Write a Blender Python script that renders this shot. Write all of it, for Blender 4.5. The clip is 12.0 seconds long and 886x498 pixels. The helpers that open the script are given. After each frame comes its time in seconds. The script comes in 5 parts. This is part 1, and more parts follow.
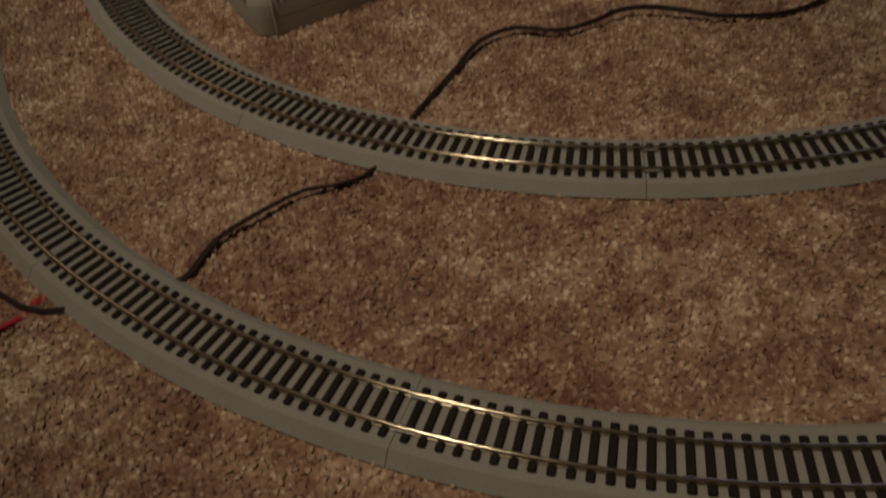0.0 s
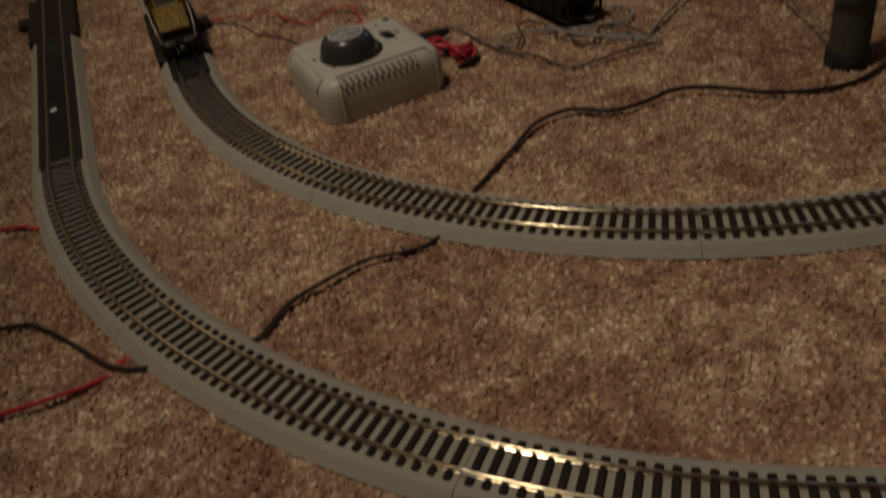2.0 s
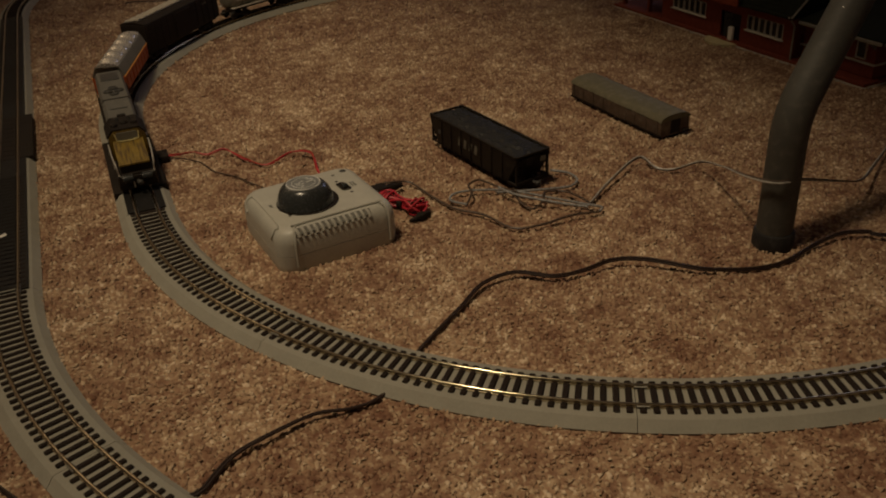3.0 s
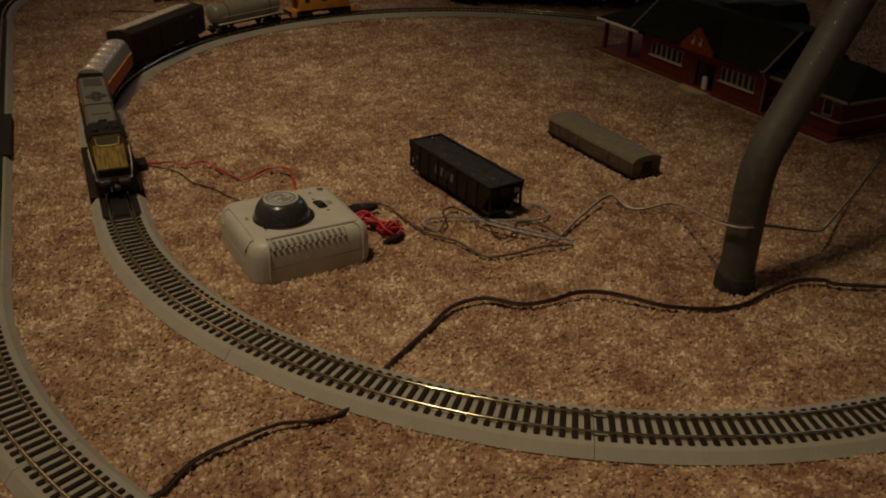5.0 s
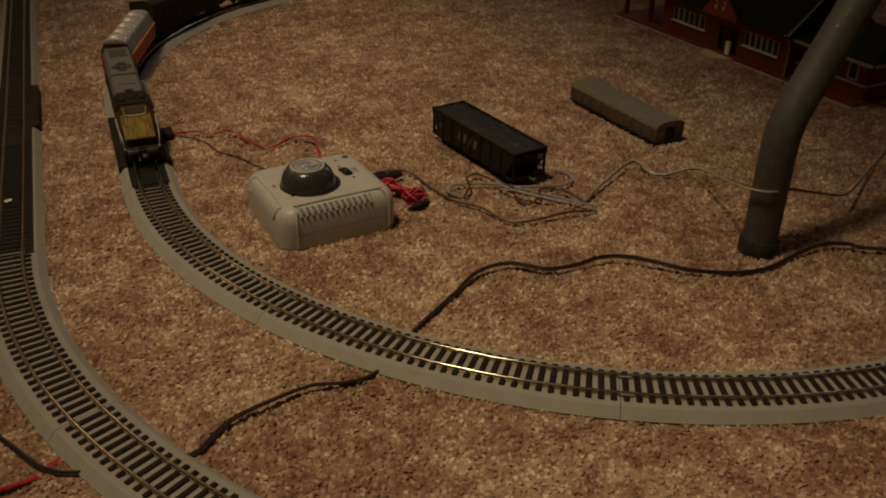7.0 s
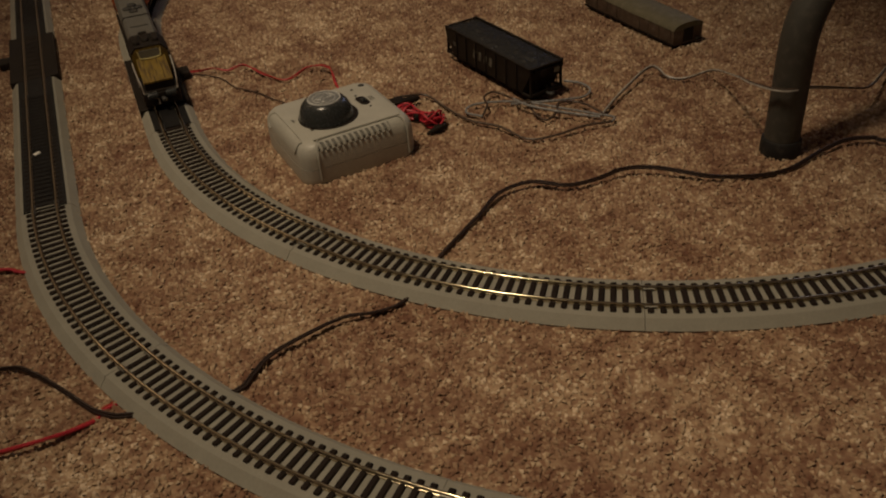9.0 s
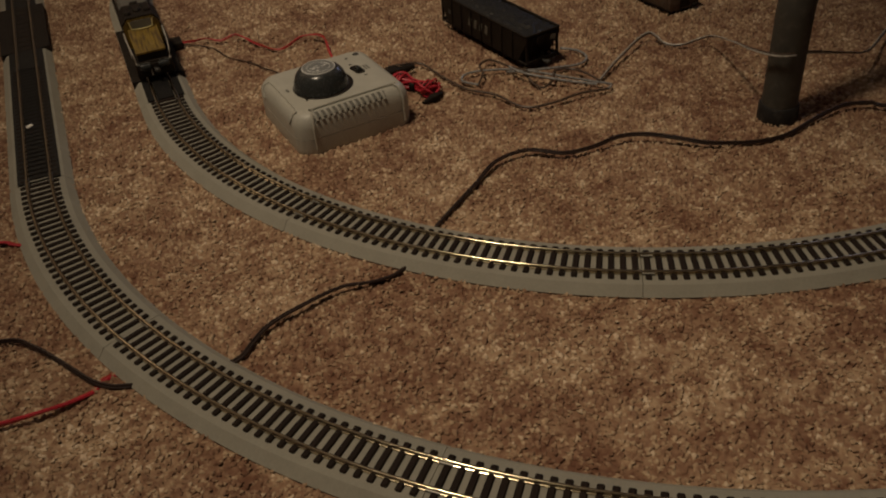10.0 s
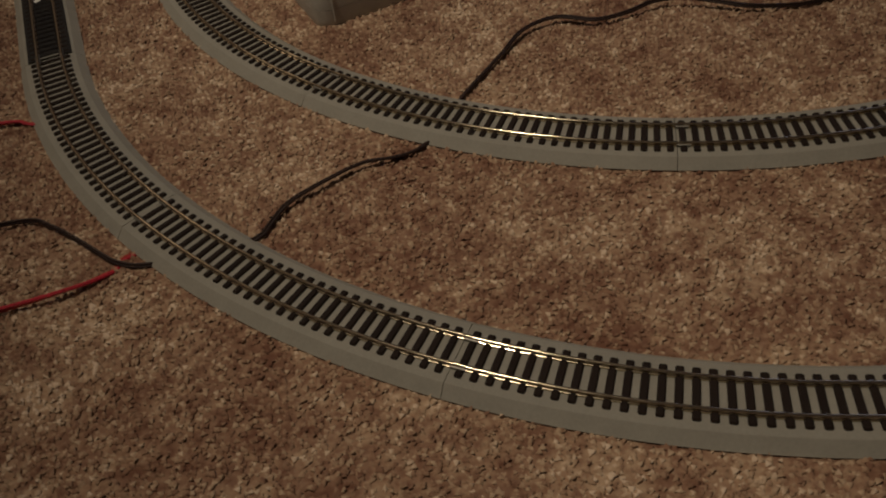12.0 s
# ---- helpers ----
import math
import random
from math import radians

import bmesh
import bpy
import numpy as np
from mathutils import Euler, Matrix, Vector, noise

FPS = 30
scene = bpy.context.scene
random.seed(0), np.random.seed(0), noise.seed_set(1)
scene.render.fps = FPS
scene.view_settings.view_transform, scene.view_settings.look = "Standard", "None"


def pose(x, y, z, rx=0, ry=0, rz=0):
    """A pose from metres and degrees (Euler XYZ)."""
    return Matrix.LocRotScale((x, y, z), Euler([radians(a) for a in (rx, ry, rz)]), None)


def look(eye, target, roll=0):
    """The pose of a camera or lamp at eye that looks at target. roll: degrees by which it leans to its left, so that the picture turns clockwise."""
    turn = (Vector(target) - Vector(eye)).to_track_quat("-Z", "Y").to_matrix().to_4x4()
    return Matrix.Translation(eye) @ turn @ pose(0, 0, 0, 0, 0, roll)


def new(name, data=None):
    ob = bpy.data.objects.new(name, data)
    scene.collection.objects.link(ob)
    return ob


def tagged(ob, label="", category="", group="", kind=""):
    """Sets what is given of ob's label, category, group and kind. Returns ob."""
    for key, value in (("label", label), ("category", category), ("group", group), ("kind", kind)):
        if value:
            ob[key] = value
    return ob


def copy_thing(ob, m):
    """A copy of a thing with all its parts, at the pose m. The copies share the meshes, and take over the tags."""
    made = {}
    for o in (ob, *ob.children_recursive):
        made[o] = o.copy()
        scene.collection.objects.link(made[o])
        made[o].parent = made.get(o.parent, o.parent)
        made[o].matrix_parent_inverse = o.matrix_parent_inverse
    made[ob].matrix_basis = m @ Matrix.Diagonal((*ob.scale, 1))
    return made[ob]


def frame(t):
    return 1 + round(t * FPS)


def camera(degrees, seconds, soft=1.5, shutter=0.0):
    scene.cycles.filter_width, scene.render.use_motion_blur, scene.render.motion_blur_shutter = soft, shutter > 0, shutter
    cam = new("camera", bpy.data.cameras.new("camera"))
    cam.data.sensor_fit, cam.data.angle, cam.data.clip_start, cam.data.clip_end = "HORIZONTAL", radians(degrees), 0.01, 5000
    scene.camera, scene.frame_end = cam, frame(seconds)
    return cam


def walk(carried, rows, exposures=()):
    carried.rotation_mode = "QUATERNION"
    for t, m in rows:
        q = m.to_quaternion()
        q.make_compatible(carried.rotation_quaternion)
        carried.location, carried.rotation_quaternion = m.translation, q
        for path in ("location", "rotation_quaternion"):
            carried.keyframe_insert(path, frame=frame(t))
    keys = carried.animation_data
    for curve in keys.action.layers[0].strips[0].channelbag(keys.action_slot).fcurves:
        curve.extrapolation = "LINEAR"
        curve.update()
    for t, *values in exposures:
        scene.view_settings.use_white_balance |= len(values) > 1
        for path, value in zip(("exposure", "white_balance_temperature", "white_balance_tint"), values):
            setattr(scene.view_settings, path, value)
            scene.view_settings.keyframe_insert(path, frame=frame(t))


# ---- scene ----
cam = camera(53.7, 12.0, soft=2.0, shutter=0.5)
PATH = [
    (0, (-0.4546, -0.6963, 0.3141), (-0.2185, -0.0269, -0.3902), -6.85),
    (0.5, (-0.4615, -0.6989, 0.3234), (-0.1977, 0.0105, -0.3302), -6.79),
    (1, (-0.4648, -0.7085, 0.3280), (-0.2321, 0.0235, -0.3123), -7.51),
    (1.5, (-0.4656, -0.7100, 0.3246), (-0.2533, 0.0341, -0.3088), -8.81),
    (1.9, (-0.4752, -0.7256, 0.3045), (-0.2609, 0.0349, -0.3084), -9.98),
    (2, (-0.4680, -0.7264, 0.3064), (-0.2539, 0.0452, -0.2926), -10.03),
    (2.2, (-0.4726, -0.7276, 0.3132), (-0.2031, 0.0587, -0.2428), -7.17),
    (2.4, (-0.4664, -0.7276, 0.3173), (-0.1516, 0.0732, -0.1923), -3.88),
    (2.5, (-0.4630, -0.7294, 0.3265), (-0.1510, 0.0784, -0.1737), -4.04),
    (2.6, (-0.4708, -0.7277, 0.3354), (-0.1508, 0.0836, -0.1538), -3.48),
    (2.7, (-0.4725, -0.7236, 0.3356), (-0.1520, 0.0858, -0.1566), -3.40),
    (4.3, (-0.4802, -0.7387, 0.3441), (-0.1357, 0.0705, -0.1319), -1.14),
    (4.5, (-0.4815, -0.7390, 0.3448), (-0.1224, 0.0689, -0.1224), -0.04),
    (5, (-0.4809, -0.7365, 0.3371), (-0.1198, 0.0740, -0.1241), 1.37),
    (5.5, (-0.4815, -0.7424, 0.3415), (-0.1413, 0.0813, -0.1121), 0.52),
    (6, (-0.4847, -0.7417, 0.3369), (-0.1400, 0.0743, -0.1271), 1.38),
    (6.5, (-0.4939, -0.7424, 0.3311), (-0.1528, 0.0677, -0.1458), 2.15),
    (7, (-0.4895, -0.7417, 0.3372), (-0.1529, 0.0617, -0.1538), 0.44),
    (7.2, (-0.4965, -0.7367, 0.3366), (-0.1534, 0.0632, -0.1557), -0.33),
    (9, (-0.4841, -0.7464, 0.3516), (-0.2051, 0.0209, -0.2258), -5.01),
    (9.5, (-0.4854, -0.7445, 0.3487), (-0.2068, 0.0112, -0.2440), -5.09),
    (10, (-0.4852, -0.7461, 0.3488), (-0.2109, 0.0030, -0.2542), -5.45),
    (10.5, (-0.4758, -0.7446, 0.3509), (-0.2165, -0.0051, -0.2703), -6.97),
    (11, (-0.4778, -0.7431, 0.3452), (-0.2337, -0.0194, -0.3003), -7.17),
    (11.5, (-0.4805, -0.7337, 0.3325), (-0.2884, -0.0405, -0.3622), -10.90),
    (12, (-0.4805, -0.7365, 0.3323), (-0.2770, -0.0511, -0.3668), -8.30),
]
EXPOSURES = [(0.0, -0.42, 5680, 15.5), (2.0, -0.28, 5750, 15), (2.5, -0.34, 6050, 13.5), (2.7, -0.20, 6350, 12), (4.3, -0.02, 6800, 10.5), (5.5, -0.06, 6740, 10.5), (7.2, 0.03, 6740, 10.5), (9.0, -0.09, 6380, 13.5), (9.5, -0.14, 6250, 13.5), (11.0, -0.21, 5820, 14.5), (12.0, -0.27, 5650, 15)]
walk(cam, [(t, look(eye, target, roll)) for t, eye, target, roll in PATH], EXPOSURES)

# ---- light ----
world = bpy.data.worlds.new("world")
scene.world = world
world.use_nodes = True
world.node_tree.nodes["Background"].inputs[0].default_value = (0.9, 0.85, 0.8, 1)
world.node_tree.nodes["Background"].inputs[1].default_value = 0.0

lamp_data = bpy.data.lights.new("ceiling_lamp", "SPOT")
lamp_data.energy, lamp_data.color, lamp_data.shadow_soft_size = 97.5, (1.0, 0.79, 0.51), 0.155
lamp_data.spot_size, lamp_data.spot_blend = radians(43), 1.0
lamp = new("ceiling_lamp", lamp_data)
lamp.matrix_basis = look((-0.93, -0.28, 2.2), (-0.270, -0.090, 0.0)) @ Matrix.Rotation(radians(-20), 4, "Z") @ Matrix.Diagonal((1.54, 0.58, 1.0, 1.0))

# Unseen fill light, added to lift the shadows and the far left carpet.
fill_data = bpy.data.lights.new("far_fill", "POINT")
fill_data.energy, fill_data.color, fill_data.shadow_soft_size = 6.3, (1.0, 0.72, 0.43), 0.30
far_fill = new("far_fill", fill_data)
far_fill.location = (-1.2, 1.7, 1.9)

sky_data = bpy.data.lights.new("window_light", "AREA")
sky_data.shape, sky_data.size, sky_data.size_y, sky_data.energy, sky_data.color = "RECTANGLE", 1.0, 0.9, 3.6, (0.66, 0.70, 1.0)
sky_light = new("window_light", sky_data)
sky_light.matrix_basis = look((2.42, 2.0, 1.45), (0.0, 0.9, 0.6))

# ---- materials ----
def material(name, base, rough=0.6, metal=0.0, mottle=0.25, scale=60.0, fine=600.0, bump=0.0, bump_scale=800.0, dust=0.0, island=0.0, obrandom=0.0, coat=0.0, spec=0.5):
    """A worn surface: two scales of mottling round the base colour, optional dust and relief."""
    m = bpy.data.materials.new(name)
    m.use_nodes = True
    nt = m.node_tree
    bsdf = nt.nodes["Principled BSDF"]
    tc = nt.nodes.new("ShaderNodeTexCoord")
    n1, n2 = nt.nodes.new("ShaderNodeTexNoise"), nt.nodes.new("ShaderNodeTexNoise")
    for n, s in ((n1, scale), (n2, fine)):
        n.inputs["Scale"].default_value, n.inputs["Detail"].default_value = s, 4.0
        nt.links.new(tc.outputs["Object"], n.inputs["Vector"])
    add = nt.nodes.new("ShaderNodeMath")
    add.operation = "ADD"
    nt.links.new(n1.outputs["Fac"], add.inputs[0])
    nt.links.new(n2.outputs["Fac"], add.inputs[1])
    last = add.outputs[0]
    for amount, kind in ((island, "ShaderNodeNewGeometry"), (obrandom, "ShaderNodeObjectInfo")):
        if amount:
            src = nt.nodes.new(kind)
            out = src.outputs["Random Per Island"] if island else src.outputs["Random"]
            mul = nt.nodes.new("ShaderNodeMath")
            mul.operation = "MULTIPLY_ADD"
            mul.inputs[1].default_value = amount
            nt.links.new(out, mul.inputs[0])
            nt.links.new(last, mul.inputs[2])
            last = mul.outputs[0]
    mr = nt.nodes.new("ShaderNodeMapRange")
    mr.inputs["From Min"].default_value, mr.inputs["From Max"].default_value = 0.6, 1.4 + island + obrandom
    mr.inputs["To Min"].default_value, mr.inputs["To Max"].default_value = 1 - mottle, 1 + mottle
    nt.links.new(last, mr.inputs["Value"])
    mix = nt.nodes.new("ShaderNodeVectorMath")
    mix.operation = "SCALE"
    mix.inputs[0].default_value = base
    nt.links.new(mr.outputs[0], mix.inputs["Scale"])
    colour = mix.outputs[0]
    if dust:
        nd = nt.nodes.new("ShaderNodeTexNoise")
        nd.inputs["Scale"].default_value, nd.inputs["Detail"].default_value = 170.0, 6.0
        nt.links.new(tc.outputs["Object"], nd.inputs["Vector"])
        rd = nt.nodes.new("ShaderNodeMapRange")
        rd.inputs["From Min"].default_value, rd.inputs["From Max"].default_value, rd.inputs["To Max"].default_value = 0.5, 0.8, dust
        nt.links.new(nd.outputs["Fac"], rd.inputs["Value"])
        mx = nt.nodes.new("ShaderNodeMix")
        mx.data_type = "RGBA"
        mx.inputs["B"].default_value = (0.30, 0.26, 0.21, 1)
        nt.links.new(rd.outputs[0], mx.inputs["Factor"])
        nt.links.new(colour, mx.inputs["A"])
        colour = mx.outputs["Result"]
    nt.links.new(colour, bsdf.inputs["Base Color"])
    rr = nt.nodes.new("ShaderNodeMapRange")
    rr.inputs["From Min"].default_value, rr.inputs["From Max"].default_value = 0.3, 0.7
    rr.inputs["To Min"].default_value, rr.inputs["To Max"].default_value = max(rough - 0.08, 0.03), min(rough + 0.10, 1)
    nt.links.new(n2.outputs["Fac"], rr.inputs["Value"])
    nt.links.new(rr.outputs[0], bsdf.inputs["Roughness"])
    bsdf.inputs["Metallic"].default_value = metal
    bsdf.inputs["Coat Weight"].default_value = coat
    bsdf.inputs["Specular IOR Level"].default_value = spec
    if bump:
        nb, bm_ = nt.nodes.new("ShaderNodeTexNoise"), nt.nodes.new("ShaderNodeBump")
        nb.inputs["Scale"].default_value = bump_scale
        bm_.inputs["Strength"].default_value, bm_.inputs["Distance"].default_value = bump, 0.0004
        nt.links.new(tc.outputs["Object"], nb.inputs["Vector"])
        nt.links.new(nb.outputs["Fac"], bm_.inputs["Height"])
        nt.links.new(bm_.outputs[0], bsdf.inputs["Normal"])
    return m


def carpet_material(name, tufts):
    """Flecked brown cut pile: each yarn end has its own shade, over small clumps and soft trodden blotches."""
    m = bpy.data.materials.new(name)
    m.use_nodes = True
    nt = m.node_tree
    bsdf = nt.nodes["Principled BSDF"]
    geo = nt.nodes.new("ShaderNodeNewGeometry")
    total = None
    layers = [(9.0, 2.0, 0.80), (31.0, 2.0, 0.92), (85.0, 2.0, 0.95), (240.0, 1.0, 0.75)]
    pairs = []
    for scale, detail, weight in layers:
        n = nt.nodes.new("ShaderNodeTexNoise")
        n.inputs["Scale"].default_value, n.inputs["Detail"].default_value = scale, detail
        nt.links.new(geo.outputs["Position"], n.inputs["Vector"])
        pairs.append((n.outputs["Fac"], weight))
    start = 0.475 - 0.5 * sum(w for _, w in pairs)
    if tufts:
        fleck = nt.nodes.new("ShaderNodeMath")
        fleck.operation = "POWER"
        fleck.inputs[1].default_value = 1.5
        nt.links.new(geo.outputs["Random Per Island"], fleck.inputs[0])
        pairs.append((fleck.outputs[0], 0.52))
        start -= 0.52 * 0.38
    for out, weight in pairs:
        mul = nt.nodes.new("ShaderNodeMath")
        mul.operation = "MULTIPLY_ADD"
        mul.inputs[1].default_value = weight
        nt.links.new(out, mul.inputs[0])
        if total is None:
            mul.inputs[2].default_value = start if tufts else start - 0.14
        else:
            nt.links.new(total, mul.inputs[2])
        total = mul.outputs[0]
    ramp = nt.nodes.new("ShaderNodeValToRGB")
    stops = ((0.0, (0.170, 0.083, 0.051)), (0.28, (0.265, 0.155, 0.097)), (0.5, (0.360, 0.237, 0.148)), (0.72, (0.48, 0.347, 0.224)), (1.0, (0.72, 0.565, 0.405)))
    while len(ramp.color_ramp.elements) < len(stops):
        ramp.color_ramp.elements.new(0.5)
    for e, (at, c) in zip(ramp.color_ramp.elements, stops):
        e.position, e.color = at, (*c, 1)
    nt.links.new(total, ramp.inputs["Fac"])
    nt.links.new(ramp.outputs["Color"], bsdf.inputs["Base Color"])
    bsdf.inputs["Roughness"].default_value = 0.95
    if tufts:
        soft = nt.nodes.new("ShaderNodeMix")
        soft.data_type = "VECTOR"
        soft.inputs["Factor"].default_value = 0.72
        soft.inputs["B"].default_value = (0, 0, 1)
        nt.links.new(geo.outputs["Normal"], soft.inputs["A"])
        unit = nt.nodes.new("ShaderNodeVectorMath")
        unit.operation = "NORMALIZE"
        nt.links.new(soft.outputs["Result"], unit.inputs[0])
        nt.links.new(unit.outputs[0], bsdf.inputs["Normal"])
    bsdf.inputs["Specular IOR Level"].default_value = 0.15
    bsdf.inputs["Sheen Weight"].default_value = 0.15
    bsdf.inputs["Sheen Roughness"].default_value = 0.5
    return m


M_PILE = carpet_material("carpet_tufts", True)
M_BACKING = carpet_material("carpet_backing", False)
M_ROADBED = material("roadbed_grey_plastic", (0.296, 0.284, 0.236), 0.75, mottle=0.12, dust=0.25, bump=0.15, bump_scale=1500, spec=0.3)
M_TIE = material("tie_brown_plastic", (0.018, 0.0115, 0.0085), 0.8, mottle=0.4, dust=0.02, obrandom=0.4, spec=0.2)
M_RAIL = material("nickel_silver", (0.56, 0.485, 0.33), 0.14, metal=1.0, mottle=0.25, scale=300, fine=2500)
M_FILL = material("black_infill_plastic", (0.008, 0.0075, 0.007), 0.6, mottle=0.4, dust=0.03, spec=0.3)
M_STEEL = material("dull_joiner_steel", (0.22, 0.21, 0.18), 0.5, metal=1.0, mottle=0.3, scale=300, fine=2500)
M_CASE = material("warm_grey_plastic", (0.45, 0.44, 0.385), 0.45, mottle=0.10, dust=0.12, bump=0.12, bump_scale=2500)
# Grey for the painted slot shade and for the faint print.
M_VENT = material("slot_shade_print_grey", (0.17, 0.166, 0.145), 0.6, mottle=0.15)
M_KNOB = material("slate_plastic", (0.034, 0.037, 0.037), 0.22, mottle=0.2, dust=0.05)
M_KNOBTOP = material("grey_dial_face", (0.20, 0.205, 0.20), 0.4, mottle=0.25)
M_KNOBMARK = material("pale_print", (0.62, 0.62, 0.60), 0.5, mottle=0.15)
M_BLACK = material("black_plastic", (0.0155, 0.0110, 0.0080), 0.62, mottle=0.4, dust=0.03, spec=0.22)
M_CORD = material("black_vinyl", (0.028, 0.016, 0.013), 0.42, mottle=0.3, dust=0.03, spec=0.35)
M_RED = material("red_vinyl", (0.40, 0.046, 0.030), 0.5, mottle=0.25)
M_DARKRED = material("red_plug_plastic", (0.50, 0.028, 0.046), 0.45, mottle=0.3)
M_CLEAR = material("clear_grey_vinyl", (0.42, 0.40, 0.36), 0.25, mottle=0.35, scale=200)
M_BROWNWIRE = material("dark_brown_vinyl", (0.072, 0.048, 0.035), 0.4, mottle=0.4, scale=150)
M_GREYWIRE = material("grey_vinyl", (0.25, 0.25, 0.25), 0.25, mottle=0.4, scale=150)
M_TUBE = material("grey_enamel", (0.060, 0.058, 0.050), 0.62, mottle=0.12, dust=0.15, bump=0.1, bump_scale=900)
M_RUBBER = material("black_rubber", (0.012, 0.011, 0.011), 0.7, mottle=0.3, dust=0.1)
M_BRICK = material("brick_red_plastic", (0.17, 0.037, 0.020), 0.75, spec=0.2, mottle=0.35, scale=220, fine=900)
M_DORMER = material("orange_brick_plastic", (0.21, 0.046, 0.018), 0.75, spec=0.2, mottle=0.3, scale=220, fine=900)
M_TRIM = material("dull_trim_paint", (0.23, 0.215, 0.175), 0.7, mottle=0.25)
M_ROOF = material("dark_green_shingle", (0.0165, 0.0195, 0.0135), 0.85, spec=0.1, mottle=0.4, scale=160, bump=0.5, bump_scale=500)
M_WHITE = material("white_trim_paint", (0.47, 0.44, 0.38), 0.6, mottle=0.15)
M_STONE = material("pale_stone_paint", (0.52, 0.46, 0.27), 0.75, mottle=0.2)
M_PANE = material("dark_window_glazing", (0.02, 0.021, 0.02), 0.15, mottle=0.2)
M_YELLOW = material("yellow_paint", (0.20, 0.130, 0.014), 0.5, mottle=0.40, scale=110, dust=0.12)


def streaks(m, colour, along, across):
    """Dark stains run over a painted surface, drawn out along y."""
    nt = m.node_tree
    bsdf = nt.nodes["Principled BSDF"]
    base = bsdf.inputs["Base Color"].links[0].from_socket
    tc, mp, n = nt.nodes.new("ShaderNodeTexCoord"), nt.nodes.new("ShaderNodeMapping"), nt.nodes.new("ShaderNodeTexNoise")
    mp.inputs["Scale"].default_value = (across, along, along)
    n.inputs["Scale"].default_value, n.inputs["Detail"].default_value = 1.0, 3.0
    nt.links.new(tc.outputs["Object"], mp.inputs["Vector"])
    nt.links.new(mp.outputs[0], n.inputs["Vector"])
    r = nt.nodes.new("ShaderNodeMapRange")
    r.inputs["From Min"].default_value, r.inputs["From Max"].default_value, r.inputs["To Max"].default_value = 0.46, 0.64, 0.85
    nt.links.new(n.outputs["Fac"], r.inputs["Value"])
    mx = nt.nodes.new("ShaderNodeMix")
    mx.data_type = "RGBA"
    mx.inputs["B"].default_value = (*colour, 1)
    nt.links.new(r.outputs[0], mx.inputs["Factor"])
    nt.links.new(base, mx.inputs["A"])
    nt.links.new(mx.outputs["Result"], bsdf.inputs["Base Color"])


streaks(M_YELLOW, (0.055, 0.026, 0.008), 45.0, 420.0)
M_PALEYELLOW = material("pale_yellow_trim", (0.62, 0.54, 0.24), 0.5, mottle=0.15)
M_LOCOGREY = material("grey_loco_paint", (0.115, 0.112, 0.098), 0.5, mottle=0.2, dust=0.2)
M_DARKGREY = material("dark_grey_plastic", (0.05, 0.048, 0.044), 0.5, mottle=0.3)
M_ORANGE = material("orange_red_paint", (0.42, 0.085, 0.022), 0.5, mottle=0.25)
M_STRIPE = material("bright_orange_stripe", (0.80, 0.36, 0.07), 0.45, mottle=0.15)
M_SILVER = material("silver_paint", (0.68, 0.65, 0.60), 0.24, metal=0.6, mottle=0.2)
# Pale silver for the box car's lit roof slope and the tank walkway.
M_PALEROOF = material("pale_silver", (0.60, 0.56, 0.48), 0.35, metal=0.3, mottle=0.2, scale=150)
M_TANK = material("tank_grey_paint", (0.17, 0.165, 0.135), 0.38, mottle=0.2, dust=0.2)
M_AMBER = material("caboose_yellow_paint", (0.50, 0.235, 0.030), 0.55, mottle=0.25, dust=0.15)
M_DARKBROWN = material("dark_brown_model_paint", (0.050, 0.018, 0.012), 0.7, mottle=0.3, scale=90, spec=0.2)
M_CABROOF = material("red_brown_roof_paint", (0.17, 0.048, 0.020), 0.6, mottle=0.3, scale=120)
M_OLIVE = material("weathered_grey_green", (0.122, 0.110, 0.066), 0.6, mottle=0.22, dust=0.3, scale=90)
M_RUSTSIDE = material("weathered_brown_side", (0.084, 0.055, 0.037), 0.65, mottle=0.3, dust=0.25, scale=120)
M_FADED = material("faded_grey_lettering", (0.13, 0.122, 0.10), 0.65, mottle=0.6, scale=400, spec=0.2)
M_COAL = material("coal_load", (0.008, 0.008, 0.008), 0.6, mottle=0.5, bump=1.0, bump_scale=500)
M_FARGREY = material("grey_model_wall", (0.33, 0.32, 0.295), 0.6, mottle=0.2, scale=80)
M_FOLIAGE = material("dark_model_foliage", (0.012, 0.016, 0.008), 0.85, mottle=0.5, island=0.5)
M_PAPER = material("white_paper", (0.78, 0.76, 0.70), 0.8, mottle=0.08)
M_WALL = material("warm_white_wall", (0.74, 0.70, 0.63), 0.85, mottle=0.06, scale=3, fine=40)
M_CEILING = material("ceiling_paint", (0.82, 0.79, 0.74), 0.9, mottle=0.05, scale=3, fine=60)


# ---- mesh helpers ----
def part(name, bm, mat, parent=None, label="", smooth=40.0, m=None):
    """Link a bmesh as one mesh object, under a thing or part if one is given."""
    me = bpy.data.meshes.new(name)
    bmesh.ops.recalc_face_normals(bm, faces=bm.faces[:])
    bm.to_mesh(me)
    bm.free()
    me.materials.append(mat)
    if smooth:
        me.polygons.foreach_set("use_smooth", [True] * len(me.polygons))
        me.set_sharp_from_angle(angle=radians(smooth))
    ob = new(name, me)
    ob.parent = parent
    if m is not None:
        ob.matrix_basis = m
    return tagged(ob, label)




def empty(name, m, label, category, group="", kind=""):
    ob = new(name)
    ob.empty_display_size = 0.01
    ob.matrix_basis = m
    return tagged(ob, label, category, group, kind)


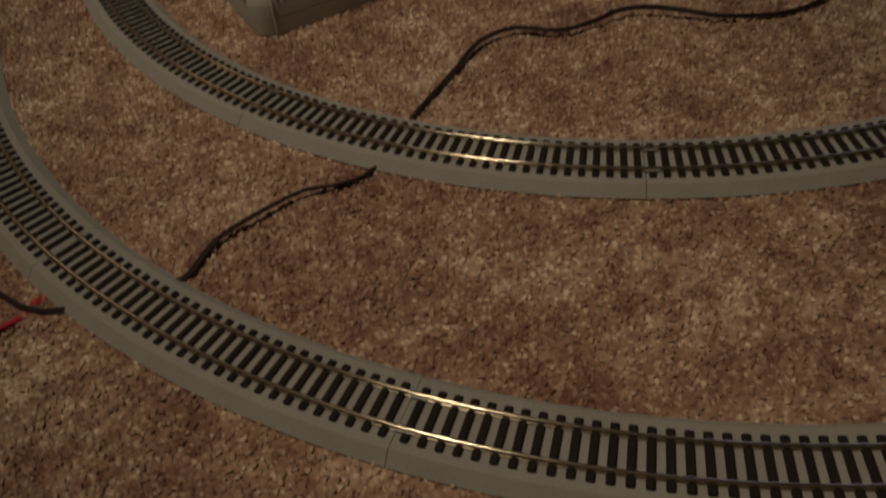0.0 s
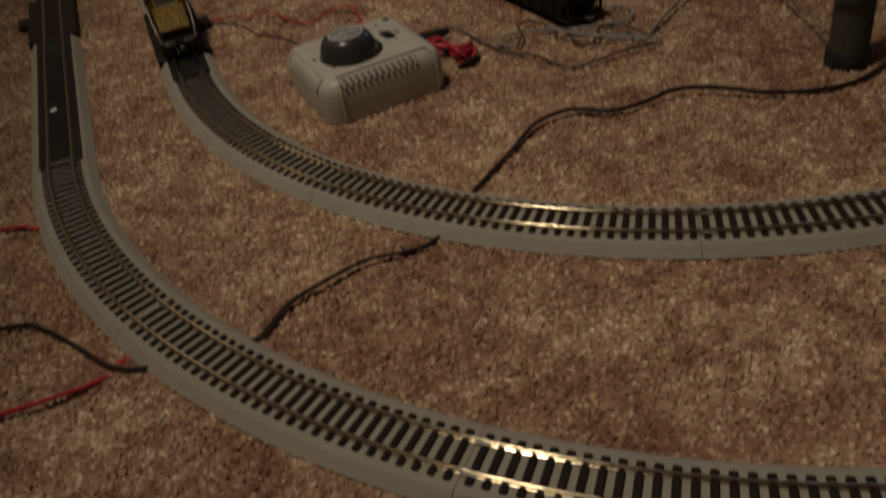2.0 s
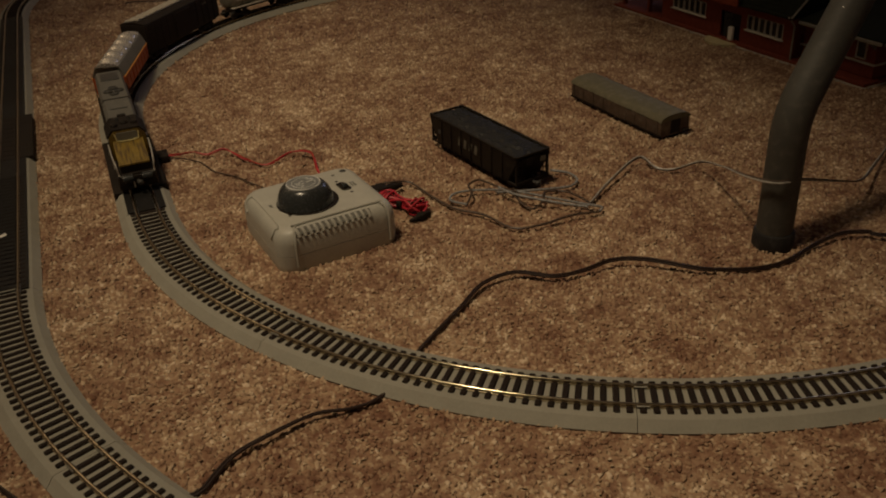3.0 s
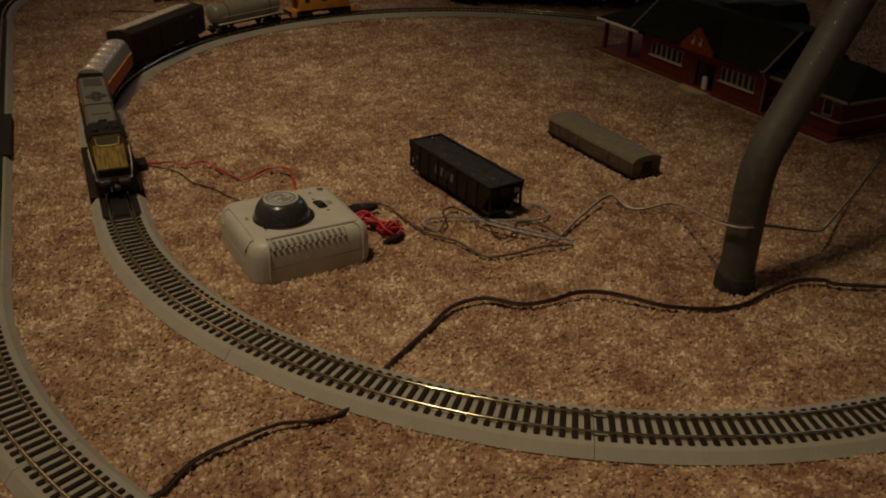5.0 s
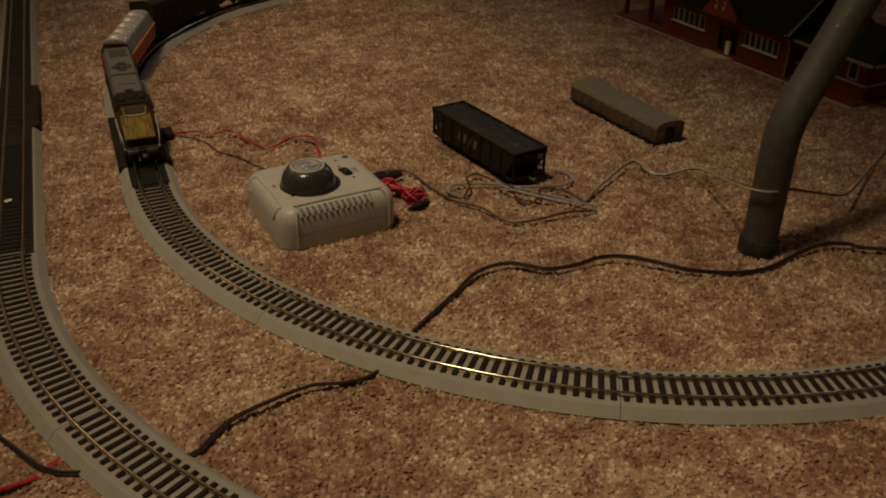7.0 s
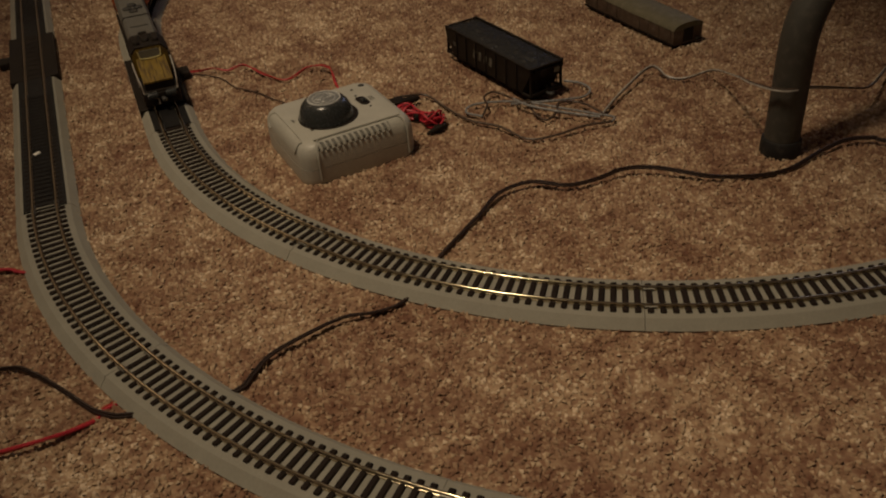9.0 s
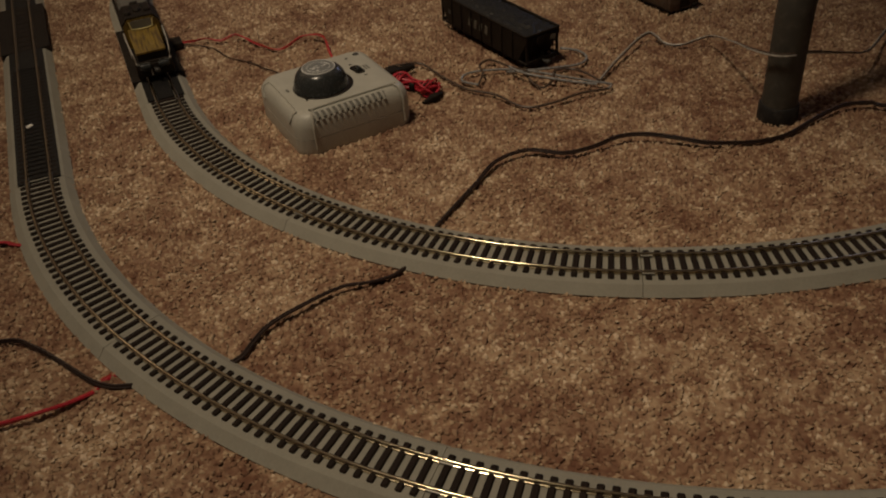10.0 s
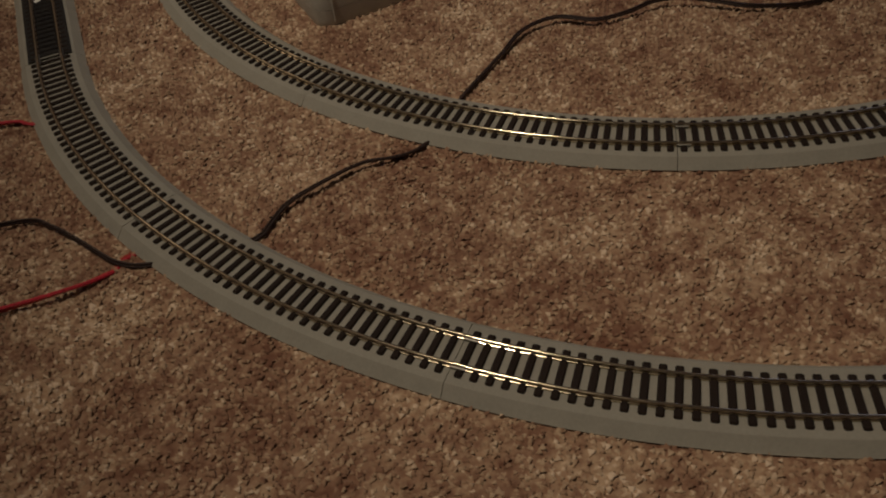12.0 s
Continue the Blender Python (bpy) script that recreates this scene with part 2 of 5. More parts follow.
def box(size, at=(0, 0, 0), bevel=0.0, seg=2, bm=None, rot=None):
    """A box, edges rounded by bevel, centred at a place; added to bm if one is given."""
    b = bmesh.new()
    bmesh.ops.create_cube(b, size=1)
    bmesh.ops.scale(b, vec=size, verts=b.verts)
    if bevel:
        bmesh.ops.bevel(b, geom=b.edges[:], offset=bevel, segments=seg, affect="EDGES", profile=0.5)
    bmesh.ops.transform(b, matrix=Matrix.Translation(at) @ (rot or Matrix.Identity(4)), verts=b.verts)
    return joined(bm, b)


def joined(bm, b):
    if bm is None:
        return b
    me = bpy.data.meshes.new("scratch")
    b.to_mesh(me)
    b.free()
    bm.from_mesh(me)
    bpy.data.meshes.remove(me)
    return bm


def lathe(profile, n=24, at=(0, 0, 0), rot=None, bm=None):
    """Turn a profile of (radius, z) about z."""
    b = bmesh.new()
    rings = []
    for r, z in profile:
        rings.append([b.verts.new((r * math.cos(2 * math.pi * i / n), r * math.sin(2 * math.pi * i / n), z)) for i in range(n)])
    for a, c in zip(rings, rings[1:]):
        for i in range(n):
            b.faces.new((a[i], a[(i + 1) % n], c[(i + 1) % n], c[i]))
    b.faces.new(rings[0][::-1])
    b.faces.new(rings[-1])
    bmesh.ops.transform(b, matrix=Matrix.Translation(at) @ (rot or Matrix.Identity(4)), verts=b.verts)
    return joined(bm, b)


def rrect(w, d, r, n=6):
    """The outline of a rounded rectangle."""
    pts = []
    for cx, cy, a0 in ((w / 2 - r, d / 2 - r, 0), (-w / 2 + r, d / 2 - r, 90), (-w / 2 + r, -d / 2 + r, 180), (w / 2 - r, -d / 2 + r, 270)):
        for i in range(n + 1):
            a = radians(a0 + 90 * i / n)
            pts.append((cx + r * math.cos(a), cy + r * math.sin(a)))
    return pts


def loft(outlines, bm=None, at=(0, 0, 0), rot=None):
    """Skin a stack of closed outlines of (points, z)."""
    b = bmesh.new()
    rings = [[b.verts.new((x, y, z)) for x, y in pts] for pts, z in outlines]
    n = len(rings[0])
    for a, c in zip(rings, rings[1:]):
        for i in range(n):
            b.faces.new((a[i], a[(i + 1) % n], c[(i + 1) % n], c[i]))
    b.faces.new(rings[0][::-1])
    b.faces.new(rings[-1])
    bmesh.ops.transform(b, matrix=Matrix.Translation(at) @ (rot or Matrix.Identity(4)), verts=b.verts)
    return joined(bm, b)


def smooth_line(points, step=0.004):
    """A smooth line through the points."""
    p = [Vector(q) for q in points]
    p = [2 * p[0] - p[1]] + p + [2 * p[-1] - p[-2]]
    out = []
    for a, b, c, d in zip(p, p[1:], p[2:], p[3:]):
        n = max(2, int((c - b).length / step))
        for i in range(n):
            t = i / n
            out.append(0.5 * (2 * b + (c - a) * t + (2 * a - 5 * b + 4 * c - d) * t * t + (3 * b - a - 3 * c + d) * t ** 3))
    out.append(p[-2])
    return out


def cable(points, r, n=8, step=0.004, bm=None, smoothed=True):
    """A round cable along a smooth line."""
    line = smooth_line(points, step) if smoothed else [Vector(q) for q in points]
    b = bmesh.new()
    rings, side = [], None
    for i, p in enumerate(line):
        t = (line[min(i + 1, len(line) - 1)] - line[max(i - 1, 0)]).normalized()
        if side is None:
            side = t.cross(Vector((0.3, 0.2, 1)) if abs(t.z) < 0.9 else Vector((0, 1, 0)))
        u = (side - t * side.dot(t)).normalized()
        side = u
        v = u.cross(t)
        rings.append([b.verts.new(p + r * (math.cos(2 * math.pi * k / n) * u + math.sin(2 * math.pi * k / n) * v)) for k in range(n)])
    for a, c in zip(rings, rings[1:]):
        for i in range(n):
            b.faces.new((a[i], a[(i + 1) % n], c[(i + 1) % n], c[i]))
    b.faces.new(rings[0][::-1])
    b.faces.new(rings[-1])
    return joined(bm, b)


def prism(outline, depth, bm=None, m=None):
    """A flat outline in local x and z, thickened along y."""
    b = bmesh.new()
    front = [b.verts.new((x, 0, z)) for x, z in outline]
    back = [b.verts.new((x, depth, z)) for x, z in outline]
    b.faces.new(front)
    b.faces.new(back[::-1])
    n = len(outline)
    for i in range(n):
        b.faces.new((front[i], front[(i + 1) % n], back[(i + 1) % n], back[i]))
    if m is not None:
        bmesh.ops.transform(b, matrix=m, verts=b.verts)
    return joined(bm, b)

# ---- the room ----
FLOOR_Z = -0.0034
floor_bm = bmesh.new()
bmesh.ops.create_grid(floor_bm, x_segments=4, y_segments=4, size=1)
bmesh.ops.transform(floor_bm, matrix=Matrix.Translation((0.2, 0.6, -0.0007)) @ Matrix.Diagonal((2.2, 2.4, 1, 1)), verts=floor_bm.verts)
floor = tagged(part("floor", floor_bm, M_BACKING), "brown flecked wall-to-wall carpet over the floor", "carpet", kind="structure")


def tuft_field(rng, x0, x1, y0, y1, step, size):
    """Twisted yarn ends, each a leaning blunt three-sided bulb, on a jittered grid; returns vertices and faces."""
    xs, ys = np.meshgrid(np.arange(x0, x1, step), np.arange(y0, y1, step))
    n = xs.size
    cx = xs.ravel() + rng.uniform(-0.6, 0.6, n) * step
    cy = ys.ravel() + rng.uniform(-0.6, 0.6, n) * step
    swirl = np.sin(cx * 37 + 3 * np.sin(cy * 23)) + np.cos(cy * 41 + 2 * np.sin(cx * 31))
    az = rng.uniform(0, 2 * np.pi, n) * 0.75 + swirl
    lean = rng.uniform(0.10, 0.85, n) * size
    high = size * rng.uniform(0.60, 1.08, n)
    wide = size * rng.uniform(0.24, 0.46, n)
    turn = rng.uniform(0, 2 * np.pi, n)
    verts = np.zeros((n, 7, 3), np.float32)
    for k in range(3):
        a = turn + 2 * np.pi * k / 3
        verts[:, k, 0] = cx + np.cos(a) * wide * 1.1
        verts[:, k, 1] = cy + np.sin(a) * wide * 1.1
        verts[:, k, 2] = FLOOR_Z
        a = a + 0.7
        verts[:, 3 + k, 0] = cx + np.cos(az) * lean * 0.62 + np.cos(a) * wide
        verts[:, 3 + k, 1] = cy + np.sin(az) * lean * 0.62 + np.sin(a) * wide
        verts[:, 3 + k, 2] = FLOOR_Z + high * 0.78
    verts[:, 6, 0] = cx + np.cos(az) * lean
    verts[:, 6, 1] = cy + np.sin(az) * lean
    verts[:, 6, 2] = FLOOR_Z + high
    one = np.array([(0, 1, 4), (0, 4, 3), (1, 2, 5), (1, 5, 4), (2, 0, 3), (2, 3, 5), (3, 4, 6), (4, 5, 6), (5, 3, 6)], np.int32)
    faces = (np.arange(n, dtype=np.int32)[:, None, None] * 7 + one[None]).reshape(-1, 3)
    return verts.reshape(-1, 3), faces


def carpet_pile():
    rng = np.random.default_rng(7)
    fields = [(-0.72, 0.16, -0.68, -0.12, 0.0024, 0.0049), (-0.76, 0.46, -0.12, 0.42, 0.0029, 0.0051), (0.16, 0.46, -0.5, -0.12, 0.0034, 0.0048), (-0.80, 1.10, 0.42, 1.50, 0.0055, 0.0058), (0.46, 1.10, -0.3, 0.42, 0.0055, 0.0058)]
    vs, fs, at = [], [], 0
    for f in fields:
        v, q = tuft_field(rng, *f)
        vs.append(v)
        fs.append(q + at)
        at += len(v)
    v, q = np.concatenate(vs), np.concatenate(fs)
    me = bpy.data.meshes.new("carpet_pile")
    me.vertices.add(len(v))
    me.vertices.foreach_set("co", v.ravel())
    me.loops.add(q.size)
    me.loops.foreach_set("vertex_index", q.ravel())
    me.polygons.add(len(q))
    me.polygons.foreach_set("loop_start", np.arange(0, q.size, 3, dtype=np.int32))
    me.polygons.foreach_set("use_smooth", np.ones(len(q), bool))
    me.update(calc_edges=True)
    me.materials.append(M_PILE)
    return tagged(new("carpet_pile", me), "tan and dark brown flecked tufts of cut-pile carpet", "carpet", kind="stuff")


carpet_pile()

for name, size, at in (("wall_north", (4.4, 0.1, 2.5), (0.2, 3.05, 1.25)), ("wall_south", (4.4, 0.1, 2.5), (0.2, -1.85, 1.25)), ("wall_west", (0.1, 5.0, 2.5), (-2.05, 0.6, 1.25))):
    tagged(part(name, box(size, at), M_WALL), "plain painted room wall beyond the carpet", "wall", kind="structure")
east = bmesh.new()
for size, at in (((0.1, 3.35, 2.5), (2.45, -0.225, 1.25)), ((0.1, 0.55, 2.5), (2.45, 2.825, 1.25)), ((0.1, 1.1, 0.95), (2.45, 2.0, 0.475)), ((0.1, 1.1, 0.55), (2.45, 2.0, 2.225))):
    box(size, at, bm=east)
tagged(part("wall_east", east, M_WALL, smooth=0), "plain painted room wall with a window", "wall", kind="structure")
window = empty("window_1", Matrix.Translation((2.45, 2.0, 1.45)), "plain white window in the room wall", "window", kind="structure")
for size, at in (((0.05, 0.04, 1.0), (0, -0.53, 0)), ((0.05, 0.04, 1.0), (0, 0.53, 0)), ((0.05, 1.02, 0.04), (0, 0, 0.48)), ((0.05, 1.02, 0.04), (0, 0, -0.48)), ((0.04, 1.02, 0.03), (0, 0, 0))):
    part("window_frame", box(size, at, 0.004), M_WHITE, window)
tagged(part("ceiling", box((4.6, 5.0, 0.1), (0.2, 0.6, 2.55)), M_CEILING), "plain painted room ceiling over the carpet", "ceiling", kind="structure")

# ---- model railway track ----
R_IN, R_OUT, STRAIGHT = 0.4572, 0.5588, 0.2286
OUTER = Vector((-0.0106, -0.0900, 0))
FAR_IN = Vector((0, STRAIGHT, 0))
FAR_OUT = OUTER + Vector((0, 4 * STRAIGHT, 0))
GAUGE = 0.00875
ROADBED = ((-0.0222, -0.0035), (-0.0222, 0.0002), (-0.0239, 0.0003), (-0.0239, 0.0008), (-0.0232, 0.0012), (-0.0188, 0.0061), (-0.0180, 0.0066), (0.0180, 0.0066), (0.0188, 0.0061), (0.0232, 0.0012), (0.0239, 0.0008), (0.0239, 0.0003), (0.0222, 0.0002), (0.0222, -0.0035))
HEAD = [(0.00100 * math.sin(radians(a)), 0.0088 + 0.00100 * math.cos(radians(a))) for a in (-95, -66, -44, -22, 0, 22, 44, 66, 95)]
RAIL = [(-0.0013, 0.0068), (-0.0013, 0.0077), (-0.0006, 0.0080)] + HEAD + [(0.0006, 0.0080), (0.0013, 0.0077), (0.0013, 0.0068)]


class Way:
    """A stretch of track from the origin along +y; curves bend to +x's far side, about (-radius, 0)."""

    def __init__(self, length, radius=0.0):
        self.length, self.radius = length, radius

    def at(self, s, off=0.0):
        if not self.radius:
            return Matrix.Translation((off, s, 0))
        a = s / self.radius
        return Matrix.Translation((-self.radius, 0, 0)) @ Matrix.Rotation(a, 4, "Z") @ Matrix.Translation((self.radius + off, 0, 0))


def sweep(way, profile, off=0.0, s0=0.0, s1=None, steps=20):
    b = bmesh.new()
    s1 = way.length if s1 is None else s1
    steps = steps if way.radius else 1
    rings = [[b.verts.new(way.at(s0 + (s1 - s0) * i / steps) @ Vector((off + u, 0, z))) for u, z in profile] for i in range(steps + 1)]
    n = len(profile)
    for a, c in zip(rings, rings[1:]):
        for i in range(n):
            b.faces.new((a[i], a[(i + 1) % n], c[(i + 1) % n], c[i]))
    b.faces.new(rings[0][::-1])
    b.faces.new(rings[-1])
    return b


def strip(half0, half1, z0, z1):
    return ((half0, z0), (half0, z1 - 0.0004), (half0 + 0.0004, z1), (half1 - 0.0004, z1), (half1, z1 - 0.0004), (half1, z0))


TIE_BM = box((0.0288, 0.0039, 0.0026), (0, 0, 0.0066), 0.0007, 1)
TIE_ME = bpy.data.meshes.new("tie")
TIE_BM.to_mesh(TIE_ME)
TIE_BM.free()
TIE_ME.materials.append(M_TIE)


def track_section(way, ties, label, filled=False, plate=False, margin=0.0037, joint=False):
    """One snap-together section: roadbed, ties, two rails, joiners; filled: black panels between the rails; plate: a rerailing crossing."""
    t = empty("track_section", Matrix.Identity(4), label, "model track", "model railway track")
    gap = 0.00018
    part("roadbed", sweep(way, ROADBED, s0=gap, s1=way.length - gap), M_ROADBED, t)
    for side in (-1, 1):
        part("rail", sweep(way, RAIL, side * GAUGE, 0.0002, way.length - 0.0002), M_RAIL, t, "bright nickel-silver rail", smooth=50)
        part("rail_joiner", sweep(way, ((-0.0016, 0.0070), (-0.0016, 0.0083), (-0.0009, 0.0087), (0.0009, 0.0087), (0.0016, 0.0083), (0.0016, 0.0070)), side * GAUGE, 0.0, 0.0075, 2), M_STEEL, t, "folded metal rail joiner")
    if not plate:
        for i in range(ties):
            s = margin + (way.length - 2 * margin) * i / (ties - 1)
            tie = new("tie", TIE_ME)
            tie.parent = t
            tie.matrix_basis = way.at(s)
    if filled or plate:
        top = 0.0079 if filled and not plate else 0.0080
        part("infill", sweep(way, strip(-0.0072, 0.0072, 0.0050, top)), M_FILL, t, "black panel between the rails")
        for side in (-1, 1):
            lo, hi = sorted((side * 0.0101, side * 0.0160))
            part("infill", sweep(way, strip(lo, hi, 0.0050, top - 0.0001)), M_FILL, t, "black panel beside the rail")
        if joint:
            part("joint_strip", box((0.0136, 0.0015, 0.0006), (0, 0.0010, top + 0.0002), 0.0002, 1), M_ROADBED, t, "pale joint line across the panel")
    if plate:
        a, c = 0.047, 0.181
        mid = box((0.0142, c - a, 0.0035), (0, (a + c) / 2, 0.0066), 0.0005, 1)
        part("crossing_plate", mid, M_BLACK, t, "black rerailing plate between the rails")
        for side in (-1, 1):
            part("crossing_plate", box((0.0136, c - a, 0.0090), (side * 0.0169, (a + c) / 2, 0.0040), 0.0006, 1), M_BLACK, t, "black rerailing plate beside the rail")
        for k in range(9):
            part("tread_rib", box((0.0125, 0.0012, 0.0004), (0, a + 0.012 + k * 0.0137, 0.00845)), M_BLACK, t)
    return t


CURVE_IN = track_section(Way(R_IN * math.pi / 6, R_IN), 33, "curved grey-roadbed model track section on carpet")
CURVE_OUT = track_section(Way(R_OUT * math.pi / 8, R_OUT), 29, "wide-radius grey-roadbed model track section on carpet", margin=0.0049)
FIRST = track_section(Way(STRAIGHT), 31, "straight black-infilled track section with pale joint", filled=True, joint=True)
DARK = track_section(Way(STRAIGHT), 31, "straight grey-roadbed track section with black infill", filled=True)
PLATE = track_section(Way(STRAIGHT), 0, "straight terminal track section with black crossing plate", plate=True)


def lay(source, m, first=[]):
    """The first use moves the source itself; later ones are copies."""
    if source in first:
        return copy_thing(source, m)
    first.append(source)
    source.matrix_basis = m
    return source


def on_circle(centre, radius, degrees):
    return Matrix.Translation(centre) @ Matrix.Rotation(radians(degrees), 4, "Z") @ Matrix.Translation((radius, 0, 0))


for a in range(-180, 0, 30):
    lay(CURVE_IN, on_circle(Vector((0, 0, 0)), R_IN, a))
for a in range(0, 180, 30):
    lay(CURVE_IN, on_circle(FAR_IN, R_IN, a))
lay(PLATE, pose(-R_IN, 0, 0))
lay(DARK, pose(R_IN, 0, 0))
for k in range(6):
    lay(CURVE_OUT, on_circle(OUTER, R_OUT, -180 + 22.5 * k))
for k in range(3):
    lay(CURVE_OUT, on_circle(FAR_OUT, R_OUT, 157.5 - 22.5 * k))
for k in range(4):
    lay((FIRST, PLATE, DARK, DARK)[k], pose(OUTER.x - R_OUT, OUTER.y + k * STRAIGHT, 0))

# plugs of the feeder leads beside the two crossing plates
for at, turn in (((OUTER.x - R_OUT - 0.0285, OUTER.y + 1.52 * STRAIGHT, 0.004), 0), ((-R_IN + 0.0285, 0.125, 0.004), 0)):
    plug = empty("track_plug", pose(*at), "small black feeder plug beside the track", "plug")
    part("plug_body", box((0.012, 0.020, 0.0075), (0, 0, 0), 0.0012), M_BLACK, plug)
    part("plug_tab", box((0.006, 0.010, 0.003), (0.006 if at[0] < -0.5 else -0.006, 0, 0.001), 0.0006), M_BLACK, plug)

scrap = box((0.0055, 0.0036, 0.0004), (0, 0, 0), rot=Matrix.Rotation(0.5, 4, "Z"))
tagged(part("paper_scrap", scrap, M_PAPER, m=pose(-0.5724, 0.0096, 0.0082, 8, 0, 0)), "tiny white paper scrap lying between the rails", "scrap")

# ---- rolling stock ----
RAILTOP = 0.0098


def wheelset(parent, y):
    for side in (-1, 1):
        rim = lathe(((0.0056, -0.0013), (0.0062, -0.0010), (0.0062, -0.0005), (0.0055, -0.0002), (0.0054, 0.0013), (0.0040, 0.0014), (0.0016, 0.0010)), 18, (side * 0.0082, y, 0.0055), Matrix.Rotation(-side * math.pi / 2, 4, "Y"))
        part("wheel", rim, M_DARKGREY, parent)


def truck(parent, y, mat=None):
    """A four-wheel truck under a car."""
    bm = box((0.003, 0.034, 0.004), (0.0125, y, 0.0062), 0.0008, 1)
    for side, yy in ((-1, 0), (1, -0.011), (1, 0.011), (-1, -0.011), (-1, 0.011)):
        box((0.003, 0.034, 0.004) if not yy else (0.0042, 0.007, 0.006), (side * 0.0125, y + yy, 0.0062), 0.0008, 1, bm)
    box((0.024, 0.006, 0.003), (0, y, 0.0085), 0.0006, 1, bm)
    t = part("truck", bm, mat or M_BLACK, parent, "black cast truck frame")
    for dy in (-0.011, 0.011):
        wheelset(t, y + dy)
    return t


def coupler(parent, y):
    bm = box((0.003, 0.012, 0.002), (0, y, 0.0095), 0.0005, 1)
    box((0.005, 0.004, 0.004), (0.001, y + (0.006 if y > 0 else -0.006), 0.0095), 0.001, 1, bm)
    part("coupler", bm, M_DARKGREY, parent)


def on_loop(s):
    """The pose on the small loop's rails at s metres past the start of its left straight."""
    if s <= STRAIGHT:
        return pose(-R_IN, s, RAILTOP)
    a = math.pi - (s - STRAIGHT) / R_IN
    return Matrix.Translation((R_IN * math.cos(a), STRAIGHT + R_IN * math.sin(a), RAILTOP)) @ Matrix.Rotation(a - math.pi, 4, "Z")


def locomotive(m):
    t = empty("locomotive", m, "yellow, black and grey diesel model locomotive on track", "model train")
    part("frame", box((0.034, 0.238, 0.005), (0, 0, 0.0135), 0.001), M_BLACK, t, "black running board frame")
    part("fuel_tank", box((0.026, 0.060, 0.009), (0, 0.004, 0.0070), 0.002), M_BLACK, t)
    for y in (-0.078, 0.078):
        truck(t, y)
    for y in (-0.121, 0.121):
        part("pilot", box((0.033, 0.004, 0.012), (0, y * 0.985, 0.0085), 0.0012), M_BLACK, t, "black end pilot plate")
        coupler(t, y)
        for side in (-1, 1):
            part("step", box((0.006, 0.008, 0.010), (side * 0.0140, y * 0.95, 0.0075), 0.0008), M_BLACK, t)
            part("step_tread", box((0.0105, 0.0030, 0.0008), (side * 0.0095, y * 0.99, 0.0150), 0.0002, 1), M_LOCOGREY, t, "worn grey step edge")
    for side in (-1, 1):
        part("headlight", lathe(((0.0022, -0.0050), (0.0034, -0.0044), (0.0036, 0.0), (0.0034, 0.0044), (0.0022, 0.0050)), 14, (side * 0.0082, -0.1222, 0.0128), Matrix.Rotation(math.pi / 2, 4, "Y")), M_KNOB, t, "glossy black rounded front fitting")
    part("hose", cable([(-0.004, -0.1215, 0.012), (-0.004, -0.124, 0.010), (-0.004, -0.1245, 0.005)], 0.0006, 6), M_WHITE, t, "pale brake hose end")
    side_view = [(-0.1160, 0.016), (-0.1165, 0.0235), (-0.0805, 0.0325), (-0.0805, 0.016)]
    turn = Matrix(((0, 1, 0, -0.0128), (1, 0, 0, 0), (0, 0, 1, 0), (0, 0, 0, 1)))
    part("nose", prism(side_view, 0.0256, m=turn), M_BLACK, t, "black lower nose", smooth=0)
    part("nose_top", prism([(-0.1168, 0.0230), (-0.1168, 0.0245), (-0.0805, 0.0342), (-0.0805, 0.0325)], 0.0266, m=Matrix.Translation((-0.0005, 0, 0)) @ turn), M_YELLOW, t, "yellow painted sloping nose top", smooth=0)
    for x in (-0.0066, 0.0, 0.0066):
        part("nose_rib", box((0.0009, 0.033, 0.0006), (x, -0.0985, 0.0296), 0.0002, 1, rot=Matrix.Rotation(0.262, 4, "X")), M_YELLOW, t)
    for side in (-1, 1):
        part("number_plate", box((0.0080, 0.0016, 0.0030), (side * 0.0065, -0.1152, 0.0200), 0.0004, 1), M_LOCOGREY, t)
    cab = prism(((-0.0166, 0.016), (-0.0166, 0.0370), (-0.0112, 0.0430), (0.0112, 0.0430), (0.0166, 0.0370), (0.0166, 0.016)), 0.036, m=Matrix.Translation((0, -0.0805, 0)))
    part("cab", cab, M_YELLOW, t, "yellow cab front")
    part("windscreen", prism(((-0.0090, 0.0340), (-0.0100, 0.0395), (-0.0085, 0.0415), (0.0085, 0.0415), (0.0100, 0.0395), (0.0090, 0.0340)), 0.0010, m=Matrix.Translation((0, -0.0817, 0))), M_TANK, t, "pale grey windscreen panel")
    part("windscreen_trim", cable([(-0.0106, -0.0820, 0.0415), (-0.0095, -0.0830, 0.0348), (-0.0040, -0.0840, 0.0342), (0.0040, -0.0840, 0.0342), (0.0095, -0.0830, 0.0348), (0.0106, -0.0820, 0.0415)], 0.0006, 6, smoothed=False), M_PALEYELLOW, t, "bright yellow windscreen trim")
    part("cab_roof", prism(((-0.0180, 0.0375), (-0.0120, 0.0446), (0.0120, 0.0446), (0.0180, 0.0375), (0.0168, 0.0371), (0.0114, 0.0431), (-0.0114, 0.0431), (-0.0168, 0.0371)), 0.035, m=Matrix.Translation((0, -0.0800, 0))), M_BLACK, t, "black cab roof")
    for x, y, r in ((-0.009, -0.070, 0.0035), (0.0, -0.064, 0.0040), (0.009, -0.068, 0.0035)):
        part("roof_blister", lathe(((r, 0.0430), (r, 0.0455), (r * 0.7, 0.0468), (0.001, 0.0470)), 14, (x, y, 0)), M_BLACK, t)
